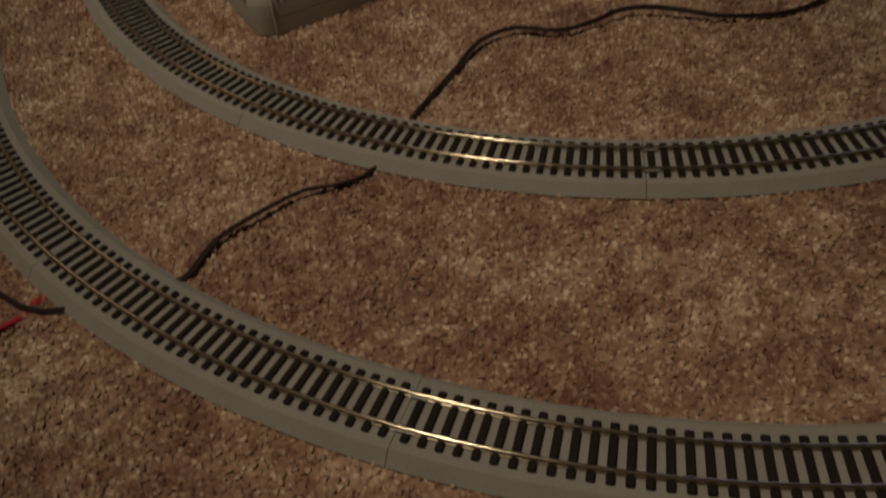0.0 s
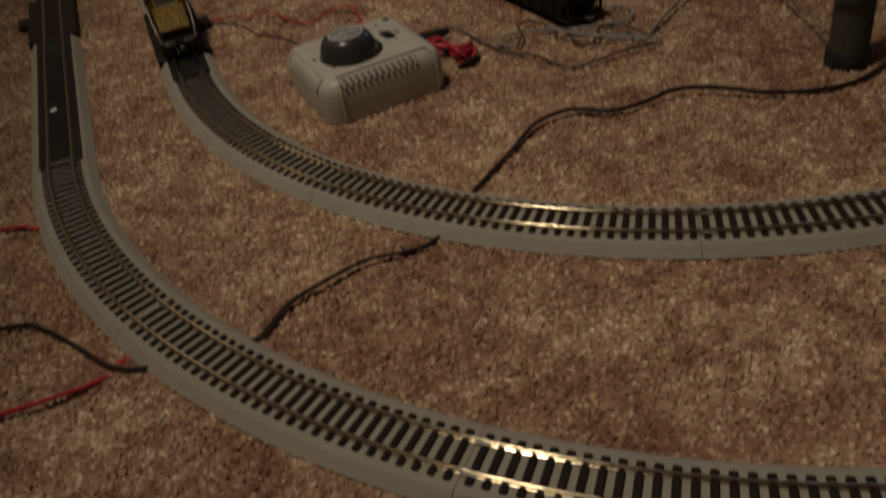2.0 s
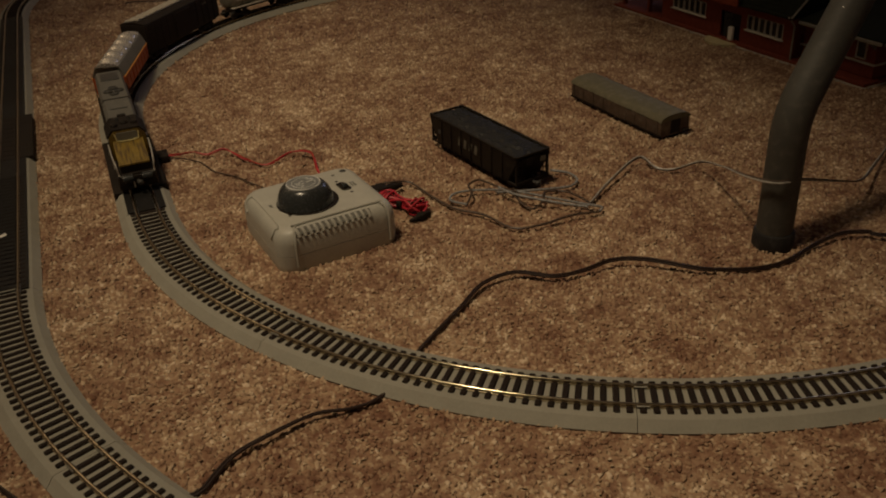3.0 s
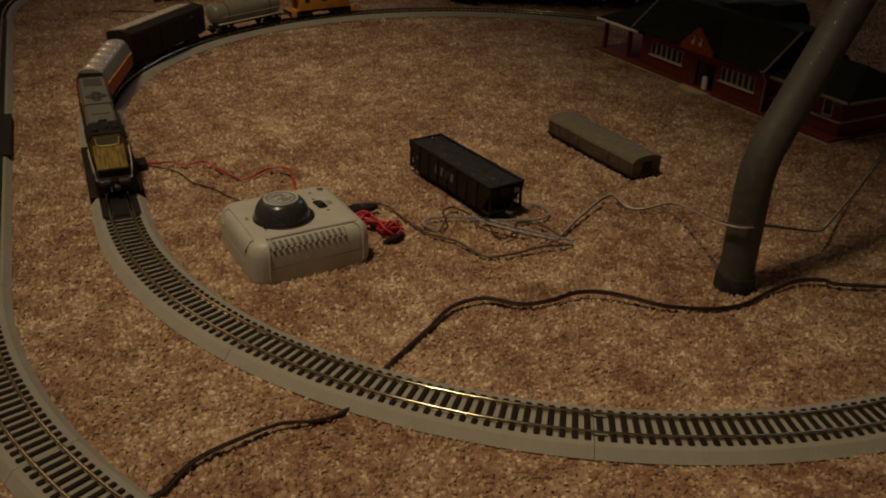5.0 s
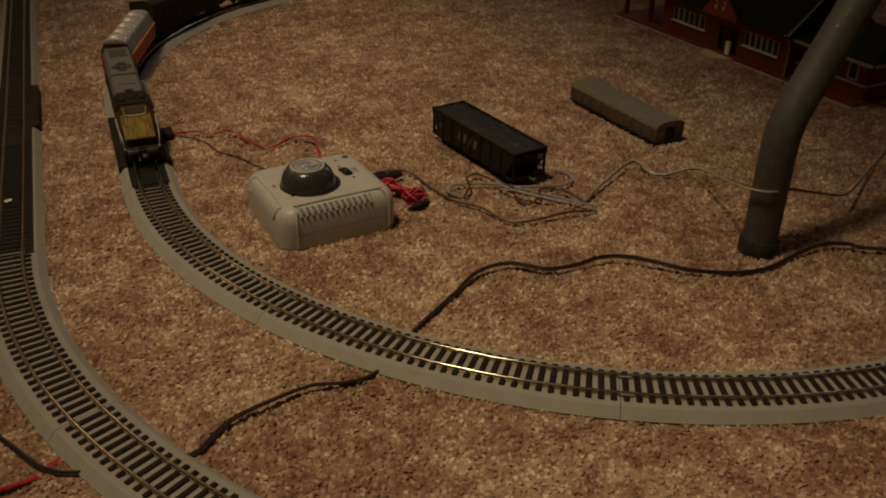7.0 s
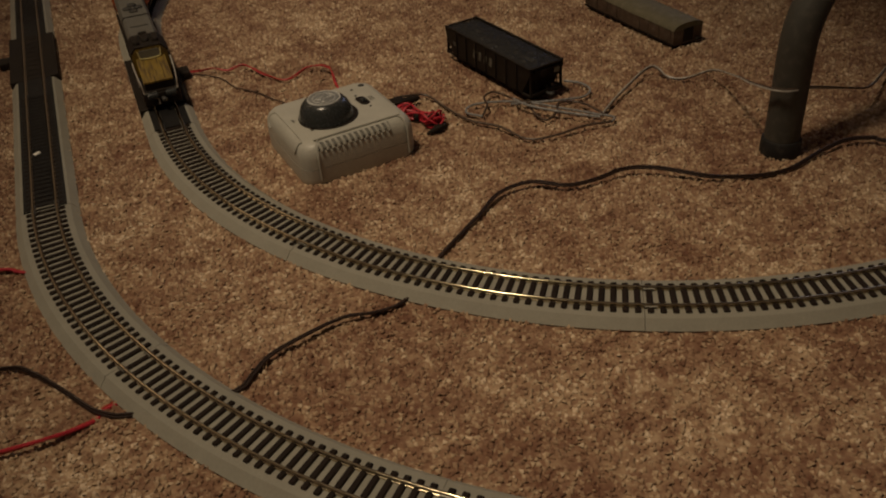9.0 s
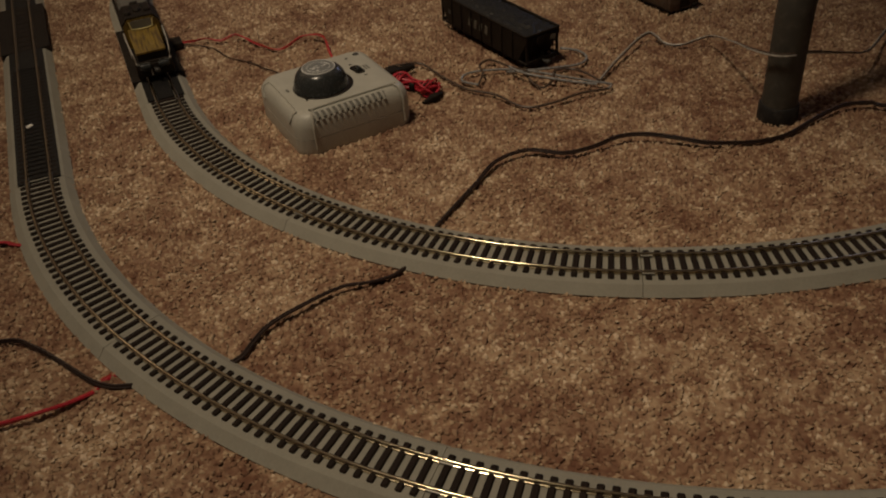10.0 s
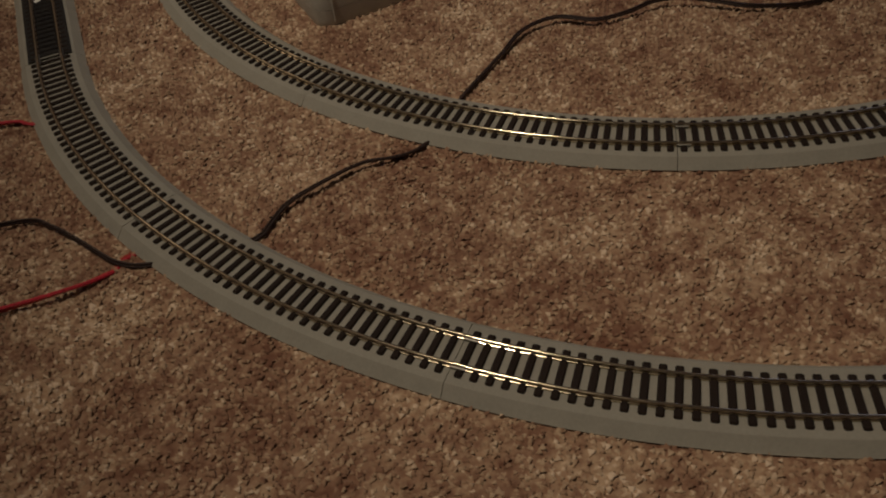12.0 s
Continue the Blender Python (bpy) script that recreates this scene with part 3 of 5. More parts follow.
    for side in (-1, 1):
        part("side_window", box((0.0006, 0.014, 0.007), (side * 0.0167, -0.062, 0.0320)), M_PANE, t)
        part("horn", lathe(((0.0006, 0), (0.0008, 0.004), (0.0018, 0.006)), 8, (side * 0.005, -0.052, 0.0450), Matrix.Rotation(1.4, 4, "X")), M_DARKGREY, t)
    hood = prism(((-0.0138, 0.016), (-0.0138, 0.0385), (-0.0115, 0.0410), (0.0115, 0.0410), (0.0138, 0.0385), (0.0138, 0.016)), 0.066, m=Matrix.Translation((0, -0.0450, 0)))
    part("front_hood", hood, M_LOCOGREY, t, "grey front engine hood")
    rear = prism(((-0.0144, 0.016), (-0.0144, 0.0388), (-0.0120, 0.0418), (0.0120, 0.0418), (0.0144, 0.0388), (0.0144, 0.016)), 0.0965, m=Matrix.Translation((0, 0.0225, 0)))
    part("rear_hood", rear, M_LOCOGREY, t, "grey rear engine hood")
    part("hood_grille", box((0.0170, 0.0020, 0.0008), (0, -0.010, 0.0412), 0.0002, 1), M_DARKGREY, t)
    part("radiator", box((0.0185, 0.0260, 0.0012), (0, 0.098, 0.0420), 0.0003, 1), M_DARKGREY, t, "dark radiator grille")
    for x, y in ((0.0, 0.036), (-0.0055, 0.046), (0.0055, 0.046), (0.0, 0.056)):
        part("fan", lathe(((0.0048, 0), (0.0048, 0.0012), (0.0042, 0.0014), (0.0038, 0.0006), (0.0008, 0.0008)), 18, (x, y, 0.0416)), M_DARKGREY, t, "dark round roof fan")
    part("exhaust", box((0.008, 0.005, 0.003), (0, -0.036, 0.0420), 0.0006, 1), M_BLACK, t)
    for k in range(12):
        for side in (-1, 1):
            part("hood_door", box((0.0005, 0.0100, 0.016), (side * (0.0139 if k < 5 else 0.0145), -0.036 + k * 0.0132, 0.026), 0.0002, 1), M_LOCOGREY, t)
    for side in (-1, 1):
        rail = cable([(side * 0.0150, -0.1195, 0.0160), (side * 0.0160, -0.1190, 0.0250), (side * 0.0172, -0.104, 0.0295), (side * 0.0176, -0.083, 0.0325), (side * 0.0176, -0.081, 0.0230)], 0.00055, 6, 0.002)
        cable([(side * 0.0172, -0.104, 0.0165), (side * 0.0172, -0.104, 0.0295)], 0.00042, 6, smoothed=False, bm=rail)
        part("handrail", rail, M_WHITE, t, "thin white wire handrail")
        part("handrail_foot", lathe(((0.0004, 0), (0.0010, 0.0004), (0.0010, 0.0012), (0.0004, 0.0016)), 10, (side * 0.0150, -0.1197, 0.0152)), M_WHITE, t, "white handrail end")
        part("handrail", cable([(side * 0.0162, -0.040, 0.0165), (side * 0.0162, -0.040, 0.028), (side * 0.0162, 0.114, 0.028), (side * 0.0162, 0.114, 0.0165)], 0.0004, 6, smoothed=False), M_BLACK, t)
    return t


def covered_hopper(m):
    """Orange car with a silver, ribbed round roof."""
    t = empty("freight_car", m, "orange-red model freight car with ribbed silver roof", "model train")
    n = 0.134
    part("underframe", box((0.028, n, 0.004), (0, 0, 0.0115), 0.0008), M_BLACK, t)
    part("body", prism(((-0.0160, 0.0125), (-0.0175, 0.016), (-0.0175, 0.031), (0.0175, 0.031), (0.0175, 0.016), (0.0160, 0.0125)), n, m=Matrix.Translation((0, -n / 2, 0))), M_ORANGE, t, "orange-red painted sides")
    for side in (-1, 1):
        part("stripe", box((0.0012, n, 0.0014), (side * 0.0180, 0, 0.0310)), M_STRIPE, t, "bright orange edge stripe")
        part("upper_side", box((0.0012, n - 0.002, 0.012), (side * 0.0148, 0, 0.0375), rot=Matrix.Rotation(-side * 0.42, 4, "Y")), M_TANK, t, "dull grey upper slope")
    part("upper_body", prism(((-0.0170, 0.0308), (-0.0122, 0.043), (0.0122, 0.043), (0.0170, 0.0308)), n - 0.004, m=Matrix.Translation((0, -n / 2 + 0.002, 0))), M_TANK, t, "dull grey upper body")
    arc = [(0.0122 * math.cos(radians(a)), 0.043 + 0.0045 * math.sin(radians(a))) for a in range(0, 181, 18)]
    part("roof", prism(arc[::-1], n, m=Matrix.Translation((0, -n / 2, 0))), M_SILVER, t, "silver arched roof", smooth=30)
    for k in range(5):
        y0, long = -n / 2 + 0.004 + k * (n - 0.008) / 5, (n - 0.008) / 5 - 0.003
        bump = []
        for q in range(9):
            f = math.sin(math.pi * q / 8) ** 0.7
            bump.append(([(x * (0.55 + 0.42 * f), (z - 0.043) * (0.6 + 1.15 * f) + 0.0425) for x, z in arc], y0 + long * q / 8))
        part("roof_hatch", loft(bump, rot=Matrix(((1, 0, 0, 0), (0, 0, 1, 0), (0, 1, 0, 0), (0, 0, 0, 1)))), M_SILVER, t, "shiny silver roof bulge", smooth=60)
    for k in range(8):
        for side in (-1, 1):
            part("side_post", box((0.0008, 0.0014, 0.016), (side * 0.0178, -n / 2 + 0.008 + k * 0.0168, 0.0225)), M_ORANGE, t)
    for y in (-0.044, 0.044):
        truck(t, y)
    for y in (-n / 2, n / 2):
        coupler(t, y)
    return t


def box_car(m):
    """Tall black box car; its silver left roof slope stands in for lamplight."""
    t = empty("box_car", m, "black model box car with pale silver roof", "model train")
    n = 0.184
    part("underframe", box((0.028, n - 0.004, 0.004), (0, 0, 0.0115), 0.0008), M_BLACK, t)
    part("body", box((0.0355, n, 0.036), (0, 0, 0.0305), 0.0008), M_BLACK, t, "plain black car sides")
    # Black roof under a pale left panel paints the lamp's light from one side.
    part("roof", prism(((-0.0180, 0.0480), (-0.0175, 0.0490), (0, 0.0520), (0.0175, 0.0490), (0.0180, 0.0480)), n - 0.014, m=Matrix.Translation((0, -n / 2 + 0.007, 0))), M_BLACK, t, "peaked roof, blackened for its darker right slope")
    part("roof_panel", prism(((-0.0172, 0.0492), (-0.0172, 0.0503), (0.0040, 0.0530), (0.0040, 0.0516)), n - 0.020, m=Matrix.Translation((0, -n / 2 + 0.010, 0))), M_PALEROOF, t, "pale silver panel painting the left slope lit")
    for y in (-n / 2 + 0.004, n / 2 - 0.004):
        part("roof_end", prism(((-0.0182, 0.0478), (-0.0177, 0.0494), (0, 0.0525), (0.0177, 0.0494), (0.0182, 0.0478)), 0.006, m=Matrix.Translation((0, y - 0.003, 0))), M_BLACK, t)
    for k in range(13):
        part("roof_rib", prism(((-0.0176, 0.0490), (-0.0176, 0.0510), (0.0036, 0.0539), (0.0036, 0.0516)), 0.0055, m=Matrix.Translation((0, -n / 2 + 0.012 + k * 0.0127, 0))), M_PALEROOF, t)
    for side in (-1, 1):
        part("door", box((0.0010, 0.044, 0.031), (side * 0.0181, 0, 0.0300), 0.0003, 1), M_BLACK, t)
        for k in range(12):
            part("side_post", box((0.0007, 0.0012, 0.033), (side * 0.0180, -n / 2 + 0.008 + k * 0.0147, 0.0305)), M_BLACK, t)
        part("lettering", box((0.0003, 0.014, 0.003), (side * 0.0179, 0.055, 0.040)), M_DARKGREY, t, "faded pale lettering bar")
    for y in (-0.062, 0.062):
        truck(t, y)
    for y in (-n / 2, n / 2):
        coupler(t, y)
    return t


def tank_car(m):
    t = empty("tank_car", m, "grey model tank car with shiny ends", "model train")
    n = 0.130
    part("underframe", box((0.012, n, 0.003), (0, 0, 0.0115), 0.0006), M_BLACK, t)
    prof = ((0.002, -n / 2), (0.009, -n / 2 + 0.001), (0.0135, -n / 2 + 0.004), (0.0152, -n / 2 + 0.008), (0.0152, n / 2 - 0.008), (0.0135, n / 2 - 0.004), (0.009, n / 2 - 0.001), (0.002, n / 2))
    part("tank", lathe(prof, 28, (0, 0, 0.0285), Matrix.Rotation(-math.pi / 2, 4, "X")), M_TANK, t, "grey cylindrical tank")
    part("dome", lathe(((0.0065, 0), (0.0065, 0.005), (0.0055, 0.0065), (0.002, 0.007)), 18, (0, 0, 0.0425)), M_TANK, t)
    for y in (-0.040, 0.040):
        part("strap", lathe(((0.0153, -0.001), (0.0156, -0.0008), (0.0156, 0.0008), (0.0153, 0.001)), 28, (0, y, 0.0285), Matrix.Rotation(-math.pi / 2, 4, "X")), M_DARKGREY, t)
    for side in (-1, 1):
        part("walkway", box((0.006, n - 0.006, 0.0012), (side * 0.0150, 0, 0.0165), 0.0003, 1), M_PALEROOF, t, "pale side walkway")
        part("handrail", cable([(side * 0.0172, -0.058, 0.0265), (side * 0.0172, 0.058, 0.0265)], 0.0005, 6, smoothed=False), M_SILVER, t, "thin bright handrail")
    for y in (-0.045, 0.045):
        truck(t, y)
    for y in (-n / 2, n / 2):
        coupler(t, y)
    return t


def caboose(m):
    t = empty("caboose", m, "amber-yellow model caboose with cupola", "model train")
    n = 0.118
    part("underframe", box((0.030, n, 0.004), (0, 0, 0.0115), 0.0008), M_BLACK, t)
    part("body", box((0.032, 0.088, 0.028), (0, 0, 0.0275), 0.0006), M_AMBER, t, "amber-yellow car body")
    part("roof", prism(((-0.0178, 0.0410), (-0.012, 0.0440), (0, 0.0455), (0.012, 0.0440), (0.0178, 0.0410), (0, 0.0425)), 0.110, m=Matrix.Translation((0, -0.055, 0))), M_CABROOF, t, "red-brown curved roof")
    part("cupola", box((0.026, 0.026, 0.014), (0, 0.006, 0.0500), 0.001), M_AMBER, t)
    part("cupola_roof", box((0.030, 0.031, 0.0018), (0, 0.006, 0.0578), 0.0006), M_CABROOF, t, "red-brown cupola roof")
    for y in (-1, 1):
        part("end_door", box((0.013, 0.0010, 0.022), (0, y * 0.0443, 0.0265), 0.0003, 1), M_CABROOF, t, "red-brown end door")
    for side in (-1, 1):
        for y in (-0.030, 0.0, 0.030):
            part("window", box((0.0006, 0.008, 0.009), (side * 0.0162, y, 0.0305)), M_PANE, t)
        for y in (0.000, 0.012):
            part("window", box((0.0006, 0.007, 0.006), (side * 0.0132, y, 0.0510)), M_PANE, t)
    for y in (-1, 1):
        part("platform", box((0.031, 0.015, 0.002), (0, y * 0.0515, 0.0140), 0.0004, 1), M_AMBER, t)
        part("end_railing", cable([(-0.0145, y * 0.058, 0.014), (-0.0145, y * 0.058, 0.026), (0.0145, y * 0.058, 0.026), (0.0145, y * 0.058, 0.014)], 0.0006, 6, smoothed=False), M_AMBER, t)
        for side in (-1, 1):
            part("step", box((0.005, 0.009, 0.009), (side * 0.0140, y * 0.0535, 0.0090), 0.0008, 1), M_AMBER, t)
        truck(t, y * 0.036)
        coupler(t, y * n / 2)
    return t


locomotive(on_loop(0.1625))
covered_hopper(on_loop(0.3610))
box_car(on_loop(0.5400))
tank_car(on_loop(0.7230))
caboose(on_loop(0.8650))


def coal_hopper(m):
    """Black open hopper with a coal load, standing off the track."""
    t = empty("hopper_car", m, "black open-top model hopper car standing on carpet", "model train", "loose freight cars")
    n, w, z0, z1 = 0.139, 0.0363, 0.009, 0.0355
    for side in (-1, 1):
        sheet = [(-n / 2, z1), (n / 2, z1), (n / 2, z1 - 0.005), (n / 2 - 0.0135, z0), (-n / 2 + 0.0135, z0), (-n / 2, z1 - 0.005)]
        part("side", prism(sheet, 0.0012, m=Matrix.Translation((side * (w / 2 - 0.0006) + 0.0006, 0, 0)) @ Matrix.Rotation(math.pi / 2, 4, "Z")), M_BLACK, t, "black side cut away under the end slopes", smooth=0)
        part("side_sill", box((0.0016, n, 0.0022), (side * (w / 2 - 0.0008), 0, z0 + 0.0004), 0.0004, 1), M_BLACK, t)
        for k in range(1, 8):
            part("side_post", box((0.0012, 0.0016, z1 - z0 - 0.001), (side * (w / 2 + 0.0005), -n / 2 + 0.004 + k * 0.0164, (z0 + z1) / 2), 0.0003, 1), M_BLACK, t)
        part("top_rail", box((0.0022, n, 0.0018), (side * (w / 2 - 0.0003), 0, z1), 0.0005, 1), M_BLACK, t)
        for k in range(4):
            part("lettering", box((0.0003, 0.0040, 0.0085), (side * (w / 2 + 0.0002), 0.018 - k * 0.0088, 0.0228), rot=Matrix.Rotation(0.22, 4, "X")), M_FADED, t, "faded pale lettering bar")
        part("data_panel", box((0.0003, 0.007, 0.004), (side * (w / 2 + 0.0002), 0.052, 0.022)), M_DARKGREY, t)
    for e in (-1, 1):
        part("end_sheet", box((w - 0.003, 0.0012, 0.0270), (0, e * (n / 2 - 0.0075), 0.0205), rot=Matrix.Rotation(-e * 0.50, 4, "X")), M_BLACK, t, "sloping end sheet")
        part("end_rail", box((w, 0.0020, 0.0022), (0, e * (n / 2 - 0.001), z1 - 0.0006), 0.0005, 1), M_BLACK, t)
        part("end_sill", box((w - 0.004, 0.003, 0.004), (0, e * (n / 2 - 0.0015), z0 + 0.001), 0.0006, 1), M_BLACK, t)
        for x in (-0.0165, 0.0165):
            part("corner_post", box((0.002, 0.002, z1 - z0), (x, e * (n / 2 - 0.0015), (z0 + z1) / 2)), M_BLACK, t)
        for x in (-0.0115, 0.0115):
            ladder = cable([(x, e * (n / 2 - 0.0008), z0), (x, e * (n / 2 - 0.0008), z1)], 0.0005, 5, smoothed=False)
            for k in range(4):
                cable([(x, e * (n / 2 - 0.0008), z0 + 0.005 + k * 0.0056), (x * 1.45, e * (n / 2 - 0.0008), z0 + 0.005 + k * 0.0056)], 0.0004, 5, smoothed=False, bm=ladder)
            part("ladder", ladder, M_BLACK, t, "black end ladder")
        part("brake_wheel", lathe(((0.0034, -0.0004), (0.0038, 0.0), (0.0034, 0.0004)), 14, (-0.004, e * (n / 2 + 0.0008), 0.0290), Matrix.Rotation(math.pi / 2, 4, "X")), M_BLACK, t)
        part("data_panel", box((0.0055, 0.0003, 0.0045), (0.0105, e * (n / 2 + 0.0007), 0.0285), rot=Matrix.Rotation(0.2, 4, "Y")), M_TANK, t, "small pale printed panel")
    floor_bm2 = box((w - 0.003, n * 0.72, 0.010), (0, 0, 0.013), 0.002)
    part("hopper_bottom", floor_bm2, M_BLACK, t)
    rng = random.Random(3)
    load = bmesh.new()
    bmesh.ops.create_grid(load, x_segments=14, y_segments=46, size=0.5)
    for v in load.verts:
        u, q = v.co.x * 2, v.co.y * 2
        v.co = Vector((v.co.x * (w - 0.003), v.co.y * (n - 0.006), 0.0346 + 0.0028 * (1 - u * u) * (1 - q ** 4) + rng.uniform(-0.0009, 0.0009)))
    part("coal_load", load, M_COAL, t, "glossy black coal load", smooth=20)
    for y in (-0.043, 0.043):
        truck(t, y)
    for y in (-n / 2, n / 2):
        coupler(t, y)
    return t


coal_hopper(pose(-0.153, -0.043, -0.0015, 0, 0, 9.2))


def grey_car(m):
    """Low weathered car body lying without its trucks."""
    t = empty("car_body", m, "weathered grey-green model car body lying on carpet", "model train", "loose freight cars")
    n, w = 0.146, 0.0360
    part("side_body", box((w, n, 0.0165), (0, 0, 0.0088), 0.0010), M_RUSTSIDE, t, "grimy brown car sides")
    arc = [(w / 2 * math.cos(radians(a)) * (1.03 if a in (0, 180) else 1.0), 0.0160 + 0.0062 * math.sin(radians(a)) ** 0.8) for a in range(0, 181, 15)]
    part("roof", prism(arc[::-1], n + 0.001, m=Matrix.Translation((0, -n / 2 - 0.0005, 0))), M_OLIVE, t, "grey-green rounded roof", smooth=30)
    for side in (-1, 1):
        part("sill", box((0.0008, n, 0.0016), (side * (w / 2 + 0.0002), 0, 0.0018)), M_BLACK, t)
        part("door", box((0.0009, 0.026, 0.0135), (side * (w / 2 + 0.0002), -0.008, 0.0092), 0.0003, 1), M_RUSTSIDE, t)
        for k in range(9):
            part("side_post", box((0.0007, 0.0013, 0.0150), (side * (w / 2 + 0.0002), -n / 2 + 0.005 + k * 0.0170, 0.0090)), M_RUSTSIDE, t)
    for e in (-1, 1):
        part("end_door", box((0.012, 0.0008, 0.0140), (0, e * (n / 2 + 0.0003), 0.0095), 0.0003, 1), M_BLACK, t)
        part("end_step", box((0.006, 0.004, 0.003), (0.012, e * (n / 2 + 0.001), 0.0025), 0.0006, 1), M_BLACK, t)
    part("underframe", box((w - 0.008, n - 0.006, 0.006), (0, 0, -0.0022)), M_BLACK, t)
    return t


grey_car(pose(0.0263, -0.0037, 0.0025, 0, 0, 5.0))


# ---- speed controller ----
def controller(m):
    t = empty("speed_controller", m, "warm grey plastic train speed controller on carpet", "controller")
    w, d = 0.100, 0.096

    def ring(inset, z):
        return rrect(w - 2 * inset, d - 2 * inset, 0.0135 - min(inset, 0.006) * 0.3, 8), z

    base = [ring(0.0016, -0.0035), ring(0.0004, 0.0010), ring(0.0002, 0.004), ring(0.0002, 0.0130), ring(0.0005, 0.0132)]
    part("case_base", loft(base), M_CASE, t, "warm grey lower case half", smooth=50)
    shape = [ring(0.0005, 0.0132), ring(0.0002, 0.0134), ring(0.0003, 0.0220), ring(0.0009, 0.0262), ring(0.0024, 0.0296), ring(0.0046, 0.0322), ring(0.0072, 0.0335), ring(0.0098, 0.0340), ring(0.020, 0.0341)]
    part("case_top", loft(shape), M_CASE, t, "rounded warm grey upper case half", smooth=50)
    tilt = Matrix.Rotation(radians(46), 4, "X")
    f = -d / 2
    rim = [(-0.0372, f - 0.0004, 0.004), (-0.0372, f - 0.0005, 0.020), (-0.0368, f + 0.0003, 0.0265), (-0.0358, f + 0.0036, 0.0318), (-0.0335, f + 0.0078, 0.0344), (-0.0300, f + 0.0094, 0.0347), (0.0330, f + 0.0094, 0.0347), (0.0372, f + 0.0078, 0.0344), (0.0398, f + 0.0035, 0.0318), (0.0405, f + 0.0002, 0.0265), (0.0405, f - 0.0006, 0.020), (0.0405, f - 0.0005, 0.004)]
    part("panel_rim", cable(rim, 0.0010, 6), M_CASE, t, "moulded rim round the vented front panel")
    # Darker strip behind the ribs paints the shade of the vent slots.
    part("slot_shade", box((0.0625, 0.0056, 0.0012), (-0.0045, f + 0.0036, 0.0315), 0.0003, 1, rot=tilt), M_VENT, t, "grey strip standing in for shade between ribs")
    for k in range(13):
        x = -0.0337 + k * 0.00485
        arc = [(x + 0.0009, f + 0.0010, 0.0280), (x + 0.0007, f + 0.0018, 0.0294), (x + 0.0003, f + 0.0032, 0.0313), (x - 0.0004, f + 0.0056, 0.0329)]
        part("vent_rib", cable(arc, 0.00155, 6, 0.001), M_CASE, t, smooth=60)
    side_rim = [(-w / 2 - 0.0002, -0.030, 0.0235), (-w / 2 + 0.0006, -0.032, 0.0275), (-w / 2 + 0.0038, -0.032, 0.0318), (-w / 2 + 0.0068, -0.029, 0.0337), (-w / 2 + 0.0072, 0.022, 0.0338), (-w / 2 + 0.0060, 0.030, 0.0333), (-w / 2 + 0.0026, 0.032, 0.0302), (-w / 2 + 0.0006, 0.031, 0.0262), (-w / 2 - 0.0002, 0.027, 0.0225)]
    part("panel_rim", cable(side_rim, 0.0007, 6), M_CASE, t, "moulded rim along the case side")
    kx, ky = -0.0108, -0.0055
    part("knob_plate", lathe(((0.0246, 0.0338), (0.0246, 0.0347), (0.0240, 0.0351), (0.0200, 0.0352)), 48, (kx + 0.0016, ky + 0.0004, 0)), M_BLACK, t, "flat black plate under the knob")
    knob = part("knob", lathe(((0.0222, 0.0352), (0.0226, 0.0358), (0.0222, 0.0366), (0.0219, 0.0385), (0.0210, 0.0420), (0.0194, 0.0456), (0.0170, 0.0486), (0.0150, 0.0499), (0.0140, 0.0503)), 56, (kx, ky, 0)), M_KNOB, t, "dark slate domed speed knob", smooth=50)
    part("knob_face", lathe(((0.0139, 0.0500), (0.0139, 0.0504), (0.0134, 0.0507), (0.0020, 0.0508)), 40, (kx, ky, 0)), M_KNOBTOP, knob, "grey dial face with worn print")
    for rad, thick in ((0.0131, 0.0005), (0.0092, 0.0003)):
        ringline = [(kx + rad * math.cos(2 * math.pi * k / 40), ky + rad * math.sin(2 * math.pi * k / 40), 0.0508) for k in range(41)]
        part("dial_ring", cable(ringline, thick, 5, smoothed=False), M_KNOBMARK, knob, "pale printed ring")
    rr = random.Random(12)
    for k in range(13):
        a, q = rr.uniform(0, 6.28), rr.uniform(0.001, 0.0078)
        part("dial_mark", box((rr.uniform(0.0018, 0.0050), rr.uniform(0.0007, 0.0016), 0.0003), (kx + q * math.cos(a), ky + q * math.sin(a), 0.0509), rot=Matrix.Rotation(rr.choice((0.0, 0.0, 0.4, -0.5)), 4, "Z")), M_KNOBMARK, knob)
    part("pointer", box((0.0034, 0.0016, 0.0010), (kx - 0.0190, ky - 0.0155, 0.0356), 0.0003, 1, rot=Matrix.Rotation(0.65, 4, "Z")), M_BLACK, t, "small black pointer notch")
    part("scale_mark", box((0.0022, 0.0050, 0.0002), (-0.0368, 0.0035, 0.0342)), M_VENT, t, "faint printed mark")
    part("switch_well", loft([(rrect(0.0082, 0.0165, 0.0032), 0.0336), (rrect(0.0082, 0.0165, 0.0032), 0.0345), (rrect(0.0072, 0.0155, 0.0028), 0.0347)], at=(0.0255, 0.0035, 0), rot=Matrix.Rotation(0.08, 4, "Z")), M_BLACK, t, "black direction switch surround")
    part("switch_lever", box((0.0042, 0.0050, 0.0036), (0.0257, 0.0010, 0.0358), 0.0008), M_KNOB, t, "small slide switch lever")
    for x, y in ((0.0243, 0.0155), (0.0272, -0.0095), (0.0265, 0.0285)):
        part("printed_dot", lathe(((0.0013, 0.0338), (0.0013, 0.0343), (0.0005, 0.0344)), 12, (x, y, 0)), M_DARKGREY, t, "small dark printed dot")
